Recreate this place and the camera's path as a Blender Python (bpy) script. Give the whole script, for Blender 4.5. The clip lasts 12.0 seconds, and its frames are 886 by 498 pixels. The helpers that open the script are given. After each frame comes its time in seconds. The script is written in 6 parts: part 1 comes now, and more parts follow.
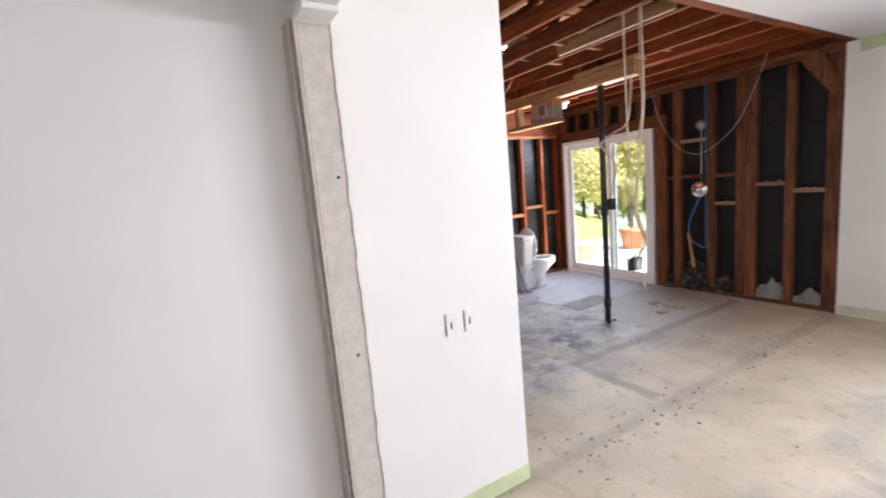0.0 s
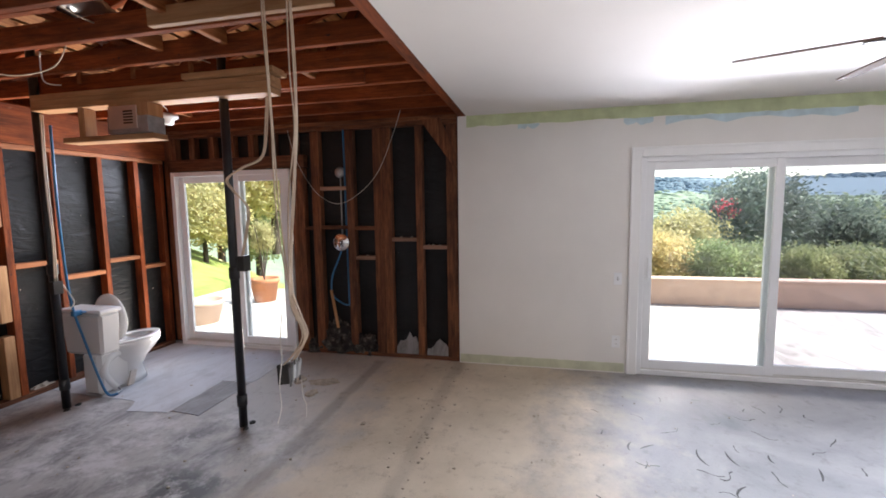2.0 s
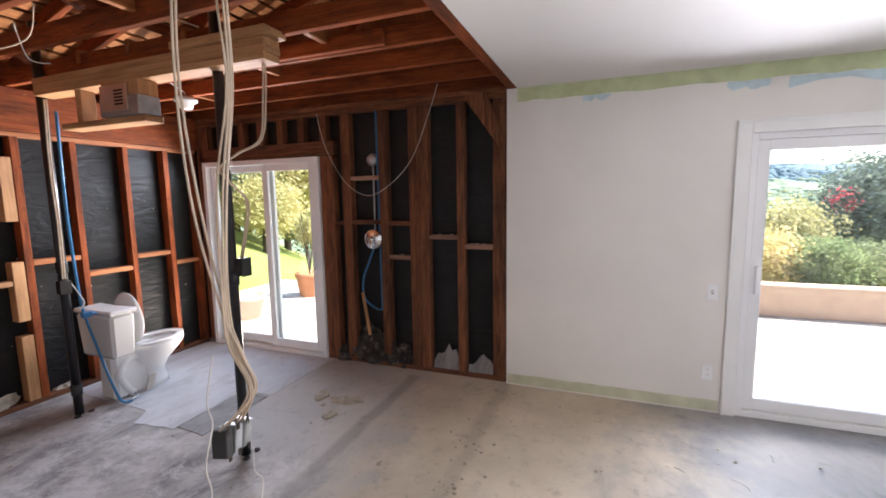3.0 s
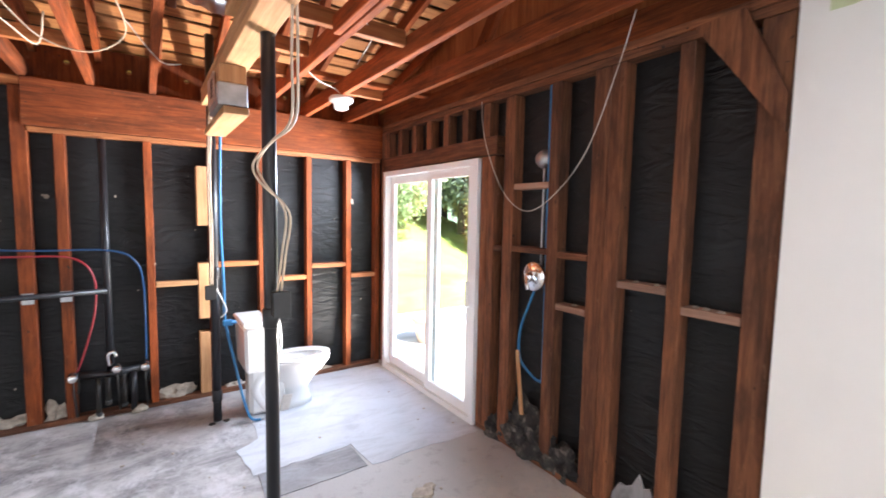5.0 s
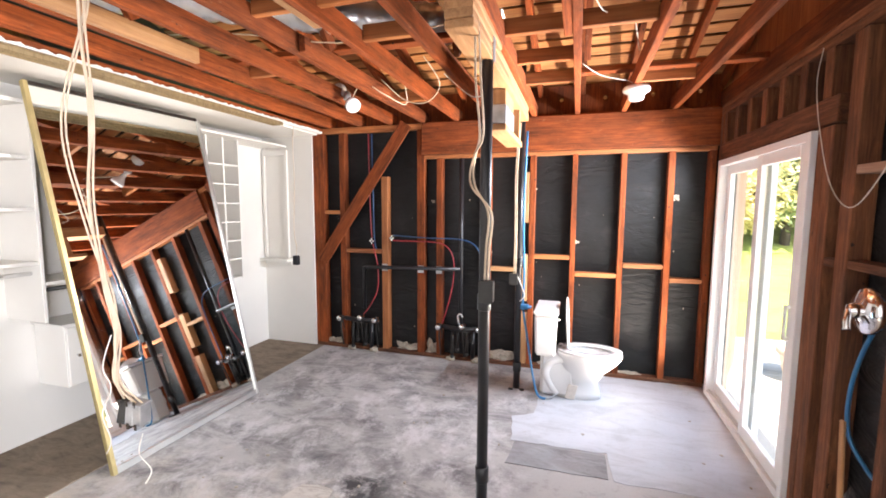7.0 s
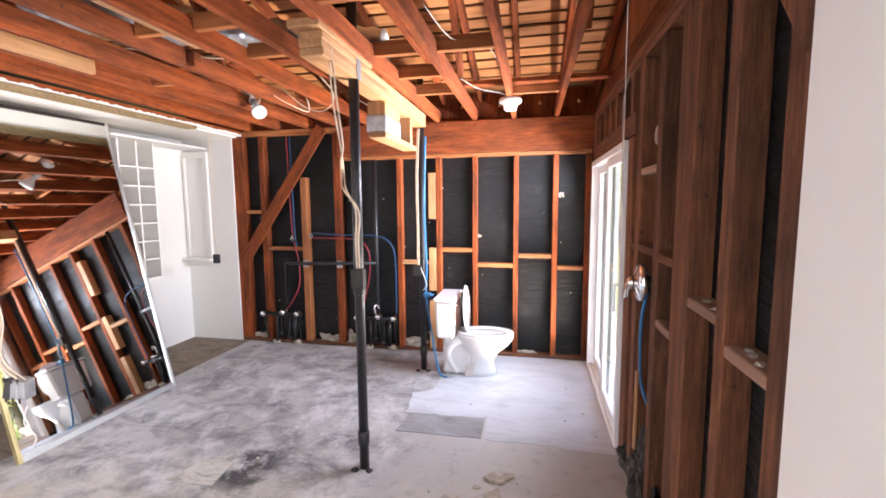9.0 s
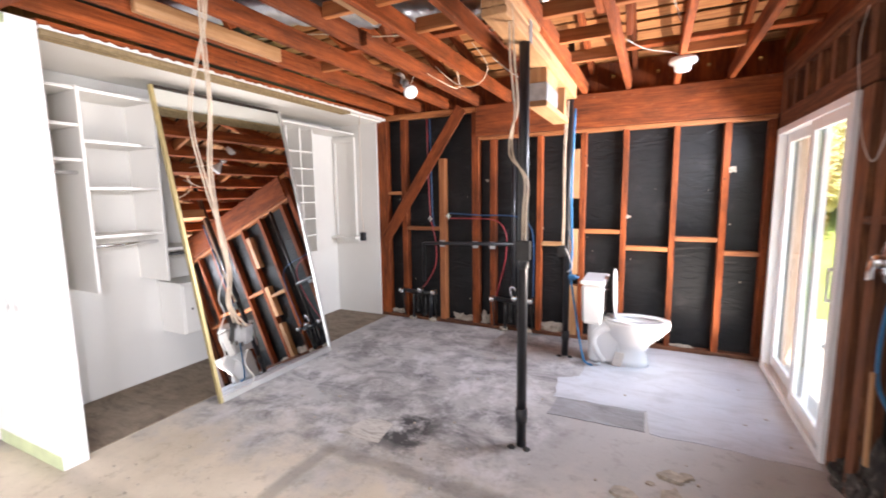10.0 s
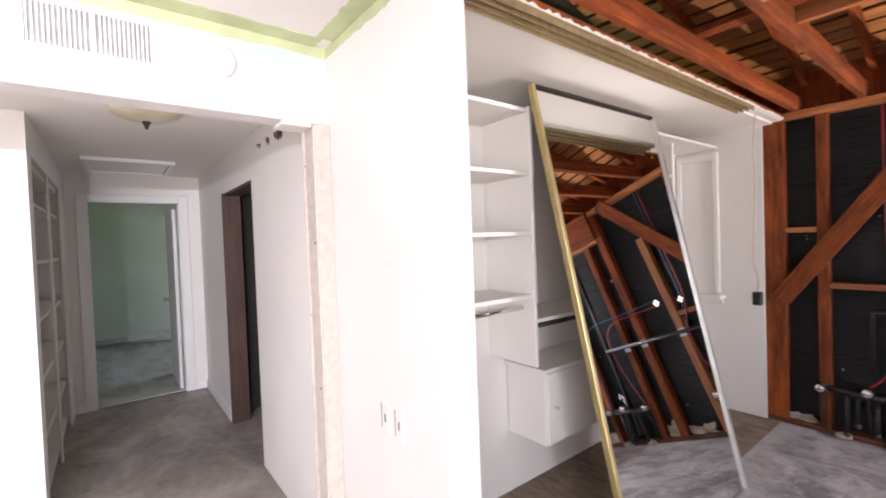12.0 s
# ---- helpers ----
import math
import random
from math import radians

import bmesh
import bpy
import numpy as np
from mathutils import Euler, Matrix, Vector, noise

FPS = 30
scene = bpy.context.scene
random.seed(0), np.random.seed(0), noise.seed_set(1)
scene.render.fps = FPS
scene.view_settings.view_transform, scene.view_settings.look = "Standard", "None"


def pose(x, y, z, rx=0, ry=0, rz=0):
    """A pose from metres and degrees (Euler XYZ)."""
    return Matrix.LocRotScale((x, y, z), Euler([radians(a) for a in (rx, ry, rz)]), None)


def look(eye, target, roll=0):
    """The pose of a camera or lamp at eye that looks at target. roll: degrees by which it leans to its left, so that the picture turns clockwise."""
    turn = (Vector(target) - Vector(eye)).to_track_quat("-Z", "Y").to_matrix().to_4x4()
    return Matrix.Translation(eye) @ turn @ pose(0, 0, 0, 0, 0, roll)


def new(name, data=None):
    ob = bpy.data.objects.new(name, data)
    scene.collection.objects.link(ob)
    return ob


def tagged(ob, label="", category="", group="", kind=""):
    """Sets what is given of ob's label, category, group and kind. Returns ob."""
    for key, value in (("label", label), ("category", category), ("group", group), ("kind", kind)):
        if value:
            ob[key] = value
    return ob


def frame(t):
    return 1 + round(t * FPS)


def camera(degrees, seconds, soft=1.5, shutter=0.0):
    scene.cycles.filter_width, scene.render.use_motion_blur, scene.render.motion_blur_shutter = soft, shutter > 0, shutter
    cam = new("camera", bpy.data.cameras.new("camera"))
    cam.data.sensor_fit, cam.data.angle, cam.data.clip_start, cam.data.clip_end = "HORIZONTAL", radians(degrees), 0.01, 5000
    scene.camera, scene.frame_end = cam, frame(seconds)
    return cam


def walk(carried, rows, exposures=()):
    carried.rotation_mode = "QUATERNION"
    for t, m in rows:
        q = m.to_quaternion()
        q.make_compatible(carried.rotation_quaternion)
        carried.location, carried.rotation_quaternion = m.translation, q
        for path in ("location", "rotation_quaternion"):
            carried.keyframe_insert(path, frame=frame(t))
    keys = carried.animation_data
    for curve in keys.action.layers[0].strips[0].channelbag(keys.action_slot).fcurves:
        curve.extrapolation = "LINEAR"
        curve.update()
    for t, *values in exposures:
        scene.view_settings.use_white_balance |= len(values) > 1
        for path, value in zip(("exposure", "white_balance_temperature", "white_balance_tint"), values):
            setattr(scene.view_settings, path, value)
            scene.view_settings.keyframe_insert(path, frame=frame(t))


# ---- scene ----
cam = camera(91.5, 12.0, 1.7, 0.2)
PATH = [
    (0, (-0.238, 0.032, 1.556), (0.75, 1.747, 1.269), -5.1),
    (0.5, (-0.148, 0.326, 1.603), (1.363, 1.6, 1.3), -4.1),
    (1, (0.071, 0.485, 1.601), (1.879, 1.292, 1.317), -3.6),
    (1.5, (0.418, 0.59, 1.61), (2.332, 1.126, 1.392), -2.5),
    (2, (0.71, 0.831, 1.624), (2.651, 1.271, 1.426), -0.8),
    (2.5, (1.035, 0.846, 1.624), (2.961, 1.335, 1.397), -0.1),
    (3, (1.414, 0.836, 1.637), (3.267, 1.55, 1.399), -0.9),
    (5, (2.951, 1.004, 1.634), (4.085, 2.643, 1.474), 1.1),
    (5.5, (3.27, 1.104, 1.623), (3.842, 3.011, 1.432), 1.7),
    (6, (3.535, 1.104, 1.59), (3.586, 3.095, 1.417), 1.7),
    (6.5, (3.701, 0.924, 1.64), (3.263, 2.862, 1.414), 0.8),
    (6.7, (3.763, 0.867, 1.651), (3.187, 2.77, 1.435), 0.5),
    (8.5, (4.336, 0.568, 1.707), (3.757, 2.477, 1.565), -0.7),
    (9, (4.434, 0.564, 1.665), (4.029, 2.512, 1.456), -0.5),
    (9.5, (4.368, 0.509, 1.621), (3.829, 2.417, 1.359), -0.3),
    (10, (4.081, 0.531, 1.55), (3.215, 2.317, 1.303), -0.8),
    (10.5, (3.658, 0.595, 1.516), (2.423, 2.163, 1.394), -1.6),
    (11, (3.137, 0.616, 1.625), (1.808, 2.106, 1.525), -0.5),
    (11.5, (2.658, 0.758, 1.595), (1.21, 2.137, 1.559), -1.2),
    (12, (2.157, 0.84, 1.616), (0.57, 2.056, 1.57), -2.1),
]

EXPOSURES = [(0.0, 2.2, 6400, 10), (0.5, 1.9, 6400, 10), (1.0, 1.6, 6400, 10), (2.0, 1.6, 6450, 12), (2.5, 1.75, 6500, 12), (3.0, 1.95, 6450, 12), (5.0, 3.05, 6150, 8), (5.5, 3.15, 6550, 6), (6.0, 3.15, 7100, 4), (6.5, 3.0, 6900, 8), (9.0, 2.9, 6450, 14), (9.5, 2.85, 6250, 15), (10.0, 2.72, 6600, 13), (10.5, 2.52, 6700, 16), (12.0, 2.42, 6750, 18)]
walk(cam, [(t, look(eye, target, roll)) for t, eye, target, roll in PATH], EXPOSURES)

# ---- light ----
world = bpy.data.worlds.new("world")
scene.world = world
world.use_nodes = True
wn = world.node_tree
for n in list(wn.nodes):
    wn.nodes.remove(n)
sky = wn.nodes.new("ShaderNodeTexSky")
sky.sky_type, sky.sun_disc = "NISHITA", False
SUN_DIR = Vector((0.22, -0.62, 0.75)).normalized()
sky.sun_elevation = math.asin(SUN_DIR.z)
sky.sun_rotation = math.atan2(SUN_DIR.x, SUN_DIR.y)
sky.air_density, sky.dust_density, sky.ozone_density = 1.0, 1.6, 1.0
bg = wn.nodes.new("ShaderNodeBackground")
bg.inputs["Strength"].default_value = 0.15
wout = wn.nodes.new("ShaderNodeOutputWorld")
wn.links.new(sky.outputs[0], bg.inputs["Color"])
wn.links.new(bg.outputs[0], wout.inputs["Surface"])

sun_data = bpy.data.lights.new("sun", "SUN")
sun_data.energy, sun_data.angle, sun_data.color = 4.5, radians(0.5), (1.0, 0.95, 0.87)
sun = new("sun", sun_data)
sun.matrix_world = look(SUN_DIR * 30, (0, 0, 0))


def opening_lamp(name, x, y, z, length, depth, rise, spread, watts, color):
    """The sky's and the patio's light in a door opening: a strip at the sill or the head that throws up or down into the room."""
    d = bpy.data.lights.new(name, "AREA")
    d.shape, d.size, d.size_y = "RECTANGLE", length, depth
    d.energy, d.spread, d.color = watts, radians(spread), color
    ob = new(name, d)
    a = radians(rise)
    ob.matrix_world = Matrix.Translation((x, y, z)) @ Matrix(((0, math.sin(a), math.cos(a), 0), (1, 0, 0, 0), (0, math.cos(a), -math.sin(a), 0), (0, 0, 0, 1)))
    return ob


BOUNCE, SKYLIGHT = (1.0, 0.89, 0.80), (0.92, 0.955, 1.08)
opening_lamp("patio_bounce", 4.985, -1.23, 0.052, 2.15, 0.022, 30, 90, 9, BOUNCE)
opening_lamp("door_skylight", 4.985, -1.23, 1.990, 2.15, 0.022, -16, 110, 24, SKYLIGHT)
for y in (-0.085, -2.375):
    opening_lamp("door_skylight", 4.985, y, 1.20, 0.022, 1.5, 0, 150, 8, SKYLIGHT)
opening_lamp("patio_bounce", 4.975, 4.29, 0.052, 1.38, 0.022, 50, 92, 13, BOUNCE)
opening_lamp("door_skylight", 4.975, 4.29, 1.998, 1.38, 0.022, -14, 140, 12, (0.90, 0.955, 1.10))
back_window = bpy.data.lights.new("window_skylight", "AREA")
back_window.shape, back_window.size, back_window.size_y, back_window.energy = "RECTANGLE", 1.15, 1.1, 1.6
new("window_skylight", back_window).matrix_world = look((-5.0, 3.28, 1.47), (-5.0, 1.0, 1.0))


# ---- materials ----
def material(name):
    m = bpy.data.materials.new(name)
    m.use_nodes = True
    nt = m.node_tree
    return m, nt, nt.nodes["Principled BSDF"]


def node(nt, kind, **inputs):
    n = nt.nodes.new(kind)
    for k, v in inputs.items():
        n.inputs[k.replace("_", " ")].default_value = v
    return n


def ramp(nt, src, stops):
    r = nt.nodes.new("ShaderNodeValToRGB")
    els = r.color_ramp.elements
    while len(els) < len(stops):
        els.new(0.5)
    for e, (p, c) in zip(els, stops):
        e.position, e.color = p, (*c, 1.0)
    nt.links.new(src, r.inputs["Fac"])
    return r


def mixc(nt, fac, a, b, mode="MIX"):
    m = nt.nodes.new("ShaderNodeMix")
    m.data_type, m.blend_type = "RGBA", mode
    for sock, v in ((m.inputs[0], fac), (m.inputs[6], a), (m.inputs[7], b)):
        if isinstance(v, (int, float)):
            sock.default_value = v
        elif isinstance(v, tuple):
            sock.default_value = (*v, 1.0)
        else:
            nt.links.new(v, sock)
    return m.outputs[2]


def bump(nt, bsdf, src, strength, distance=0.01):
    b = nt.nodes.new("ShaderNodeBump")
    b.inputs["Strength"].default_value, b.inputs["Distance"].default_value = strength, distance
    nt.links.new(src, b.inputs["Height"])
    nt.links.new(b.outputs[0], bsdf.inputs["Normal"])


def coords(nt, scale=(1, 1, 1), shuffle=False):
    t = nt.nodes.new("ShaderNodeTexCoord")
    mp = nt.nodes.new("ShaderNodeMapping")
    mp.inputs["Scale"].default_value = scale
    nt.links.new(t.outputs["Object"], mp.inputs["Vector"])
    if shuffle:
        oi = nt.nodes.new("ShaderNodeObjectInfo")
        mul = nt.nodes.new("ShaderNodeMath")
        mul.operation = "MULTIPLY"
        mul.inputs[1].default_value = 37.0
        nt.links.new(oi.outputs["Random"], mul.inputs[0])
        nt.links.new(mul.outputs[0], mp.inputs["Location"])
    return mp.outputs[0]


def tex_noise(nt, vec, scale, detail=4.0, rough=0.55, distortion=0.0):
    n = node(nt, "ShaderNodeTexNoise", Scale=scale, Detail=detail, Roughness=rough, Distortion=distortion)
    nt.links.new(vec, n.inputs["Vector"])
    return n.outputs["Fac"]


def paint(name, base, spread=0.06, rough=0.55, scale=1.3, bumps=0.12):
    """Painted plaster or trim: faint rolled texture, blotches, scuffs."""
    m, nt, b = material(name)
    v = coords(nt)
    big = tex_noise(nt, v, scale, 5)
    lo = tuple(c * (1 - spread) for c in base)
    hi = tuple(min(1, c * (1 + spread * 0.4)) for c in base)
    r = ramp(nt, big, [(0.3, lo), (0.7, hi)])
    scuff = ramp(nt, tex_noise(nt, v, 7.0, 8, 0.7), [(0.66, (1, 1, 1)), (0.8, (0.86, 0.84, 0.80))])
    nt.links.new(mixc(nt, 0.5, r.outputs[0], scuff.outputs[0], "MULTIPLY"), b.inputs["Base Color"])
    b.inputs["Roughness"].default_value = rough
    bump(nt, b, tex_noise(nt, v, 160, 3), bumps, 0.004)
    return m


def wood(name, dark, mid, light, rough=0.65):
    """Sawn timber, with its grain along the local z axis."""
    m, nt, b = material(name)
    v = coords(nt, (14, 14, 0.9), True)
    grain = tex_noise(nt, v, 2.2, 6, 0.6, 0.6)
    fine = tex_noise(nt, coords(nt, (90, 90, 3), True), 1.5, 3)
    r = ramp(nt, grain, [(0.28, dark), (0.5, mid), (0.74, light)])
    stain = ramp(nt, tex_noise(nt, coords(nt, (2, 2, 1.2), True), 2.0, 5), [(0.3, (0.62, 0.58, 0.56)), (0.62, (1, 1, 1))])
    oi = nt.nodes.new("ShaderNodeObjectInfo")
    tone = ramp(nt, oi.outputs["Random"], [(0.0, (0.72, 0.70, 0.70)), (1.0, (1.12, 1.08, 1.04))])
    c = mixc(nt, 0.8, r.outputs[0], stain.outputs[0], "MULTIPLY")
    c = mixc(nt, 1.0, c, tone.outputs[0], "MULTIPLY")
    f = ramp(nt, fine, [(0.35, (0.8, 0.8, 0.8)), (0.6, (1, 1, 1))])
    nt.links.new(mixc(nt, 0.6, c, f.outputs[0], "MULTIPLY"), b.inputs["Base Color"])
    b.inputs["Roughness"].default_value = rough
    bump(nt, b, fine, 0.35, 0.004)
    return m


def old_wood(name, dark, mid, light):
    """Rough-sawn house framing, grain along z: orange heart, brown weathering, saw marks, dust and nail scars."""
    m, nt, b = material(name)
    grain = tex_noise(nt, coords(nt, (16, 16, 1.1), True), 2.0, 7, 0.66, 1.1)
    fine = tex_noise(nt, coords(nt, (110, 110, 5), True), 1.5, 4, 0.7)
    r = ramp(nt, grain, [(0.30, dark), (0.5, mid), (0.72, light)])
    old = ramp(nt, tex_noise(nt, coords(nt, (3, 3, 1.1), True), 1.7, 8, 0.68, 0.4), [(0.36, (1, 1, 1)), (0.60, (0, 0, 0))]).outputs[0]
    weather = mixc(nt, 1.0, r.outputs[0], (0.50, 0.56, 0.66), "MULTIPLY")
    c = mixc(nt, old, r.outputs[0], weather)
    oi = nt.nodes.new("ShaderNodeObjectInfo")
    tone = ramp(nt, oi.outputs["Random"], [(0.0, (0.70, 0.72, 0.74)), (0.5, (0.95, 0.94, 0.92)), (1.0, (1.2, 1.16, 1.08))])
    c = mixc(nt, 1.0, c, tone.outputs[0], "MULTIPLY")
    f = ramp(nt, fine, [(0.34, (0.62, 0.60, 0.58)), (0.58, (1.05, 1.05, 1.05))])
    c = mixc(nt, 0.7, c, f.outputs[0], "MULTIPLY")
    dust = ramp(nt, tex_noise(nt, coords(nt, (7, 7, 4), True), 2.6, 10, 0.78), [(0.60, (0, 0, 0)), (0.74, (0.5, 0.5, 0.5))]).outputs[0]
    c = mixc(nt, dust, c, (0.40, 0.215, 0.125))
    scar = ramp(nt, tex_noise(nt, coords(nt, (1, 1, 0.8), True), 34, 2, 0.4), [(0.735, (0, 0, 0)), (0.76, (1, 1, 1))]).outputs[0]
    nt.links.new(mixc(nt, scar, c, (0.035, 0.02, 0.014)), b.inputs["Base Color"])
    b.inputs["Roughness"].default_value = 0.82
    b.inputs["Specular IOR Level"].default_value = 0.3
    bump(nt, b, fine, 0.5, 0.005)
    return m


def plain(name, base, rough=0.5, metal=0.0, spread=0.15, scale=20.0, **extra):
    m, nt, b = material(name)
    v = coords(nt)
    n = tex_noise(nt, v, scale, 4)
    r = ramp(nt, n, [(0.3, tuple(c * (1 - spread) for c in base)), (0.7, base)])
    nt.links.new(r.outputs[0], b.inputs["Base Color"])
    b.inputs["Roughness"].default_value, b.inputs["Metallic"].default_value = rough, metal
    for k, val in extra.items():
        b.inputs[k.replace("_", " ")].default_value = val
    bump(nt, b, tex_noise(nt, v, scale * 6, 2), 0.08, 0.003)
    return m


WALL = paint("wall_paint", (0.775, 0.755, 0.722))
CEIL = paint("ceiling_paint", (0.80, 0.77, 0.74), 0.05, 0.8, 0.9, 0.3)
CLOSET = paint("closet_paint", (0.79, 0.765, 0.715), 0.05, 0.5)
TRIM = paint("trim_paint", (0.82, 0.82, 0.81), 0.05, 0.4, 2.0, 0.05)
PALE_GREEN = paint("faded_green_paint", (0.60, 0.61, 0.45), 0.2, 0.6, 6.0, 0.3)
GREEN = paint("old_green_paint", (0.55, 0.61, 0.36), 0.2, 0.6, 6.0, 0.3)
BLUE = paint("old_blue_paint", (0.55, 0.68, 0.72), 0.2, 0.6, 8.0, 0.3)
SAGE = paint("sage_paint", (0.50, 0.59, 0.52), 0.08, 0.6)
VINYL = plain("white_vinyl", (0.83, 0.84, 0.85), 0.35, 0, 0.05, 3)
RAW = paint("raw_jamb", (0.60, 0.535, 0.475), 0.15, 0.85, 24.0, 0.7)
OLD = old_wood("old_fir", (0.145, 0.032, 0.008), (0.30, 0.067, 0.0155), (0.43, 0.108, 0.026))
# same fir as OLD, with the backlit east wall's shade put into its colour
SHADED_BROWN = old_wood("shaded_weathered_fir", (0.10, 0.037, 0.019), (0.205, 0.077, 0.036), (0.34, 0.140, 0.066))
DECK = wood("roof_board_wood", (0.25, 0.080, 0.024), (0.45, 0.16, 0.048), (0.60, 0.25, 0.088))
DUSTY = wood("dust_covered_block", (0.22, 0.12, 0.08), (0.34, 0.20, 0.14), (0.46, 0.30, 0.22), 0.85)
ROOFB = wood("pale_roof_board", (0.34, 0.13, 0.040), (0.56, 0.24, 0.080), (0.70, 0.35, 0.13))
FRESH = wood("fresh_pine", (0.40, 0.20, 0.085), (0.55, 0.30, 0.135), (0.64, 0.39, 0.20))
TRACKW = wood("tan_track", (0.26, 0.19, 0.09), (0.36, 0.27, 0.14), (0.44, 0.34, 0.19), 0.5)
GOLD = plain("gold_frame_metal", (0.62, 0.50, 0.24), 0.4, 0.7, 0.2, 8)
ALU = plain("aluminium", (0.72, 0.71, 0.68), 0.35, 0.9, 0.1, 8)
CHROME = plain("chrome", (0.82, 0.82, 0.84), 0.08, 1.0, 0.03, 8)
GALV = plain("galvanised_steel", (0.50, 0.51, 0.52), 0.45, 0.85, 0.3, 18)
ABS = plain("black_plastic_pipe", (0.018, 0.018, 0.021), 0.38, 0, 0.3, 9)
# near-black of the fittings; on the side room's walls it stands in for shade
DARK = plain("dark_fittings_and_room_shade", (0.03, 0.028, 0.026), 0.5, 0.2, 0.4, 14)
ROMEX = plain("tan_cable_sheath", (0.62, 0.49, 0.36), 0.5, 0, 0.25, 12)
CORD = plain("white_cord", (0.72, 0.68, 0.62), 0.5, 0, 0.15, 12)
PEXR = plain("red_pipe", (0.30, 0.02, 0.028), 0.35, 0, 0.15, 9)
PEXB = plain("blue_pipe", (0.014, 0.065, 0.17), 0.35, 0, 0.15, 9)
HOSE = plain("bright_blue_hose", (0.03, 0.17, 0.36), 0.4, 0, 0.15, 9)
PORC = plain("white_porcelain", (0.74, 0.73, 0.72), 0.12, 0, 0.05, 4, Coat_Weight=0.5)
SHADE = plain("amber_frosted_glass", (0.58, 0.54, 0.40), 0.3, 0, 0.1, 6)
TERRA = plain("terracotta", (0.50, 0.20, 0.09), 0.8, 0, 0.25, 9)
STUCCO = plain("patio_stucco", (0.62, 0.45, 0.35), 0.9, 0, 0.15, 6)
FOIL = plain("foil_duct", (0.75, 0.76, 0.78), 0.28, 0.9, 0.2, 14)
BRONZE = plain("dark_bronze", (0.045, 0.035, 0.03), 0.4, 0.6, 0.2, 10)
BLADEM = wood("walnut_blade", (0.06, 0.04, 0.03), (0.11, 0.075, 0.055), (0.17, 0.12, 0.09), 0.75)
STONE = plain("concrete_scrap", (0.50, 0.44, 0.36), 0.95, 0, 0.45, 25)


def mirror_mat():
    m, nt, b = material("mirror_glass")
    b.inputs["Base Color"].default_value = (0.86, 0.88, 0.87, 1)
    b.inputs["Metallic"].default_value = 1.0
    n = tex_noise(nt, coords(nt), 5, 6, 0.7)
    r = ramp(nt, n, [(0.5, (0.015, 0.015, 0.015)), (0.8, (0.09, 0.09, 0.09))])
    nt.links.new(r.outputs[0], b.inputs["Roughness"])
    return m


BLADEM.node_tree.nodes["Principled BSDF"].inputs["Specular IOR Level"].default_value = 0.1
MIRROR = mirror_mat()


def glass_mat(name, tint):
    m, nt, b = material(name)
    out = nt.nodes["Material Output"]
    tr = node(nt, "ShaderNodeBsdfTransparent")
    tr.inputs["Color"].default_value = (*tint, 1)
    gl = node(nt, "ShaderNodeBsdfGlossy", Roughness=0.02)
    lw = node(nt, "ShaderNodeLayerWeight", Blend=0.5)
    pw = nt.nodes.new("ShaderNodeMath")
    pw.operation = "POWER"
    pw.inputs[1].default_value = 4.0
    nt.links.new(lw.outputs["Facing"], pw.inputs[0])
    fr = nt.nodes.new("ShaderNodeMath")
    fr.operation = "MULTIPLY_ADD"
    fr.inputs[1].default_value, fr.inputs[2].default_value = 0.55, 0.03
    nt.links.new(pw.outputs[0], fr.inputs[0])
    mx = nt.nodes.new("ShaderNodeMixShader")
    nt.links.new(fr.outputs[0], mx.inputs[0])
    nt.links.new(tr.outputs[0], mx.inputs[1])
    nt.links.new(gl.outputs[0], mx.inputs[2])
    nt.links.new(mx.outputs[0], out.inputs["Surface"])
    return m


GLASS = glass_mat("window_glass", (0.93, 0.96, 0.95))
# darker, slightly bluish pane for the wide door's outer leaf
DARKER_GLASS = glass_mat("darker_window_glass", (0.72, 0.73, 0.76))


def felt_mat():
    m, nt, b = material("black_building_paper")
    v = coords(nt)
    n = tex_noise(nt, v, 3.0, 7, 0.6)
    r = ramp(nt, n, [(0.3, (0.006, 0.006, 0.0065)), (0.62, (0.011, 0.011, 0.0115)), (0.8, (0.032, 0.031, 0.030))])
    spots = ramp(nt, tex_noise(nt, v, 26, 3), [(0.74, (0, 0, 0)), (0.78, (1, 1, 1))])
    nt.links.new(mixc(nt, spots.outputs[0], r.outputs[0], (0.16, 0.14, 0.12)), b.inputs["Base Color"])
    rr = ramp(nt, tex_noise(nt, v, 2.0, 4), [(0.3, (0.42, 0.42, 0.42)), (0.7, (0.68, 0.68, 0.68))])
    nt.links.new(rr.outputs[0], b.inputs["Roughness"])
    b.inputs["Specular IOR Level"].default_value = 0.28
    fold = tex_noise(nt, coords(nt, (2.2, 2.2, 7)), 1.6, 3, 0.5, 1.6)
    bump(nt, b, fold, 0.55, 0.03)
    return m


FELT = felt_mat()


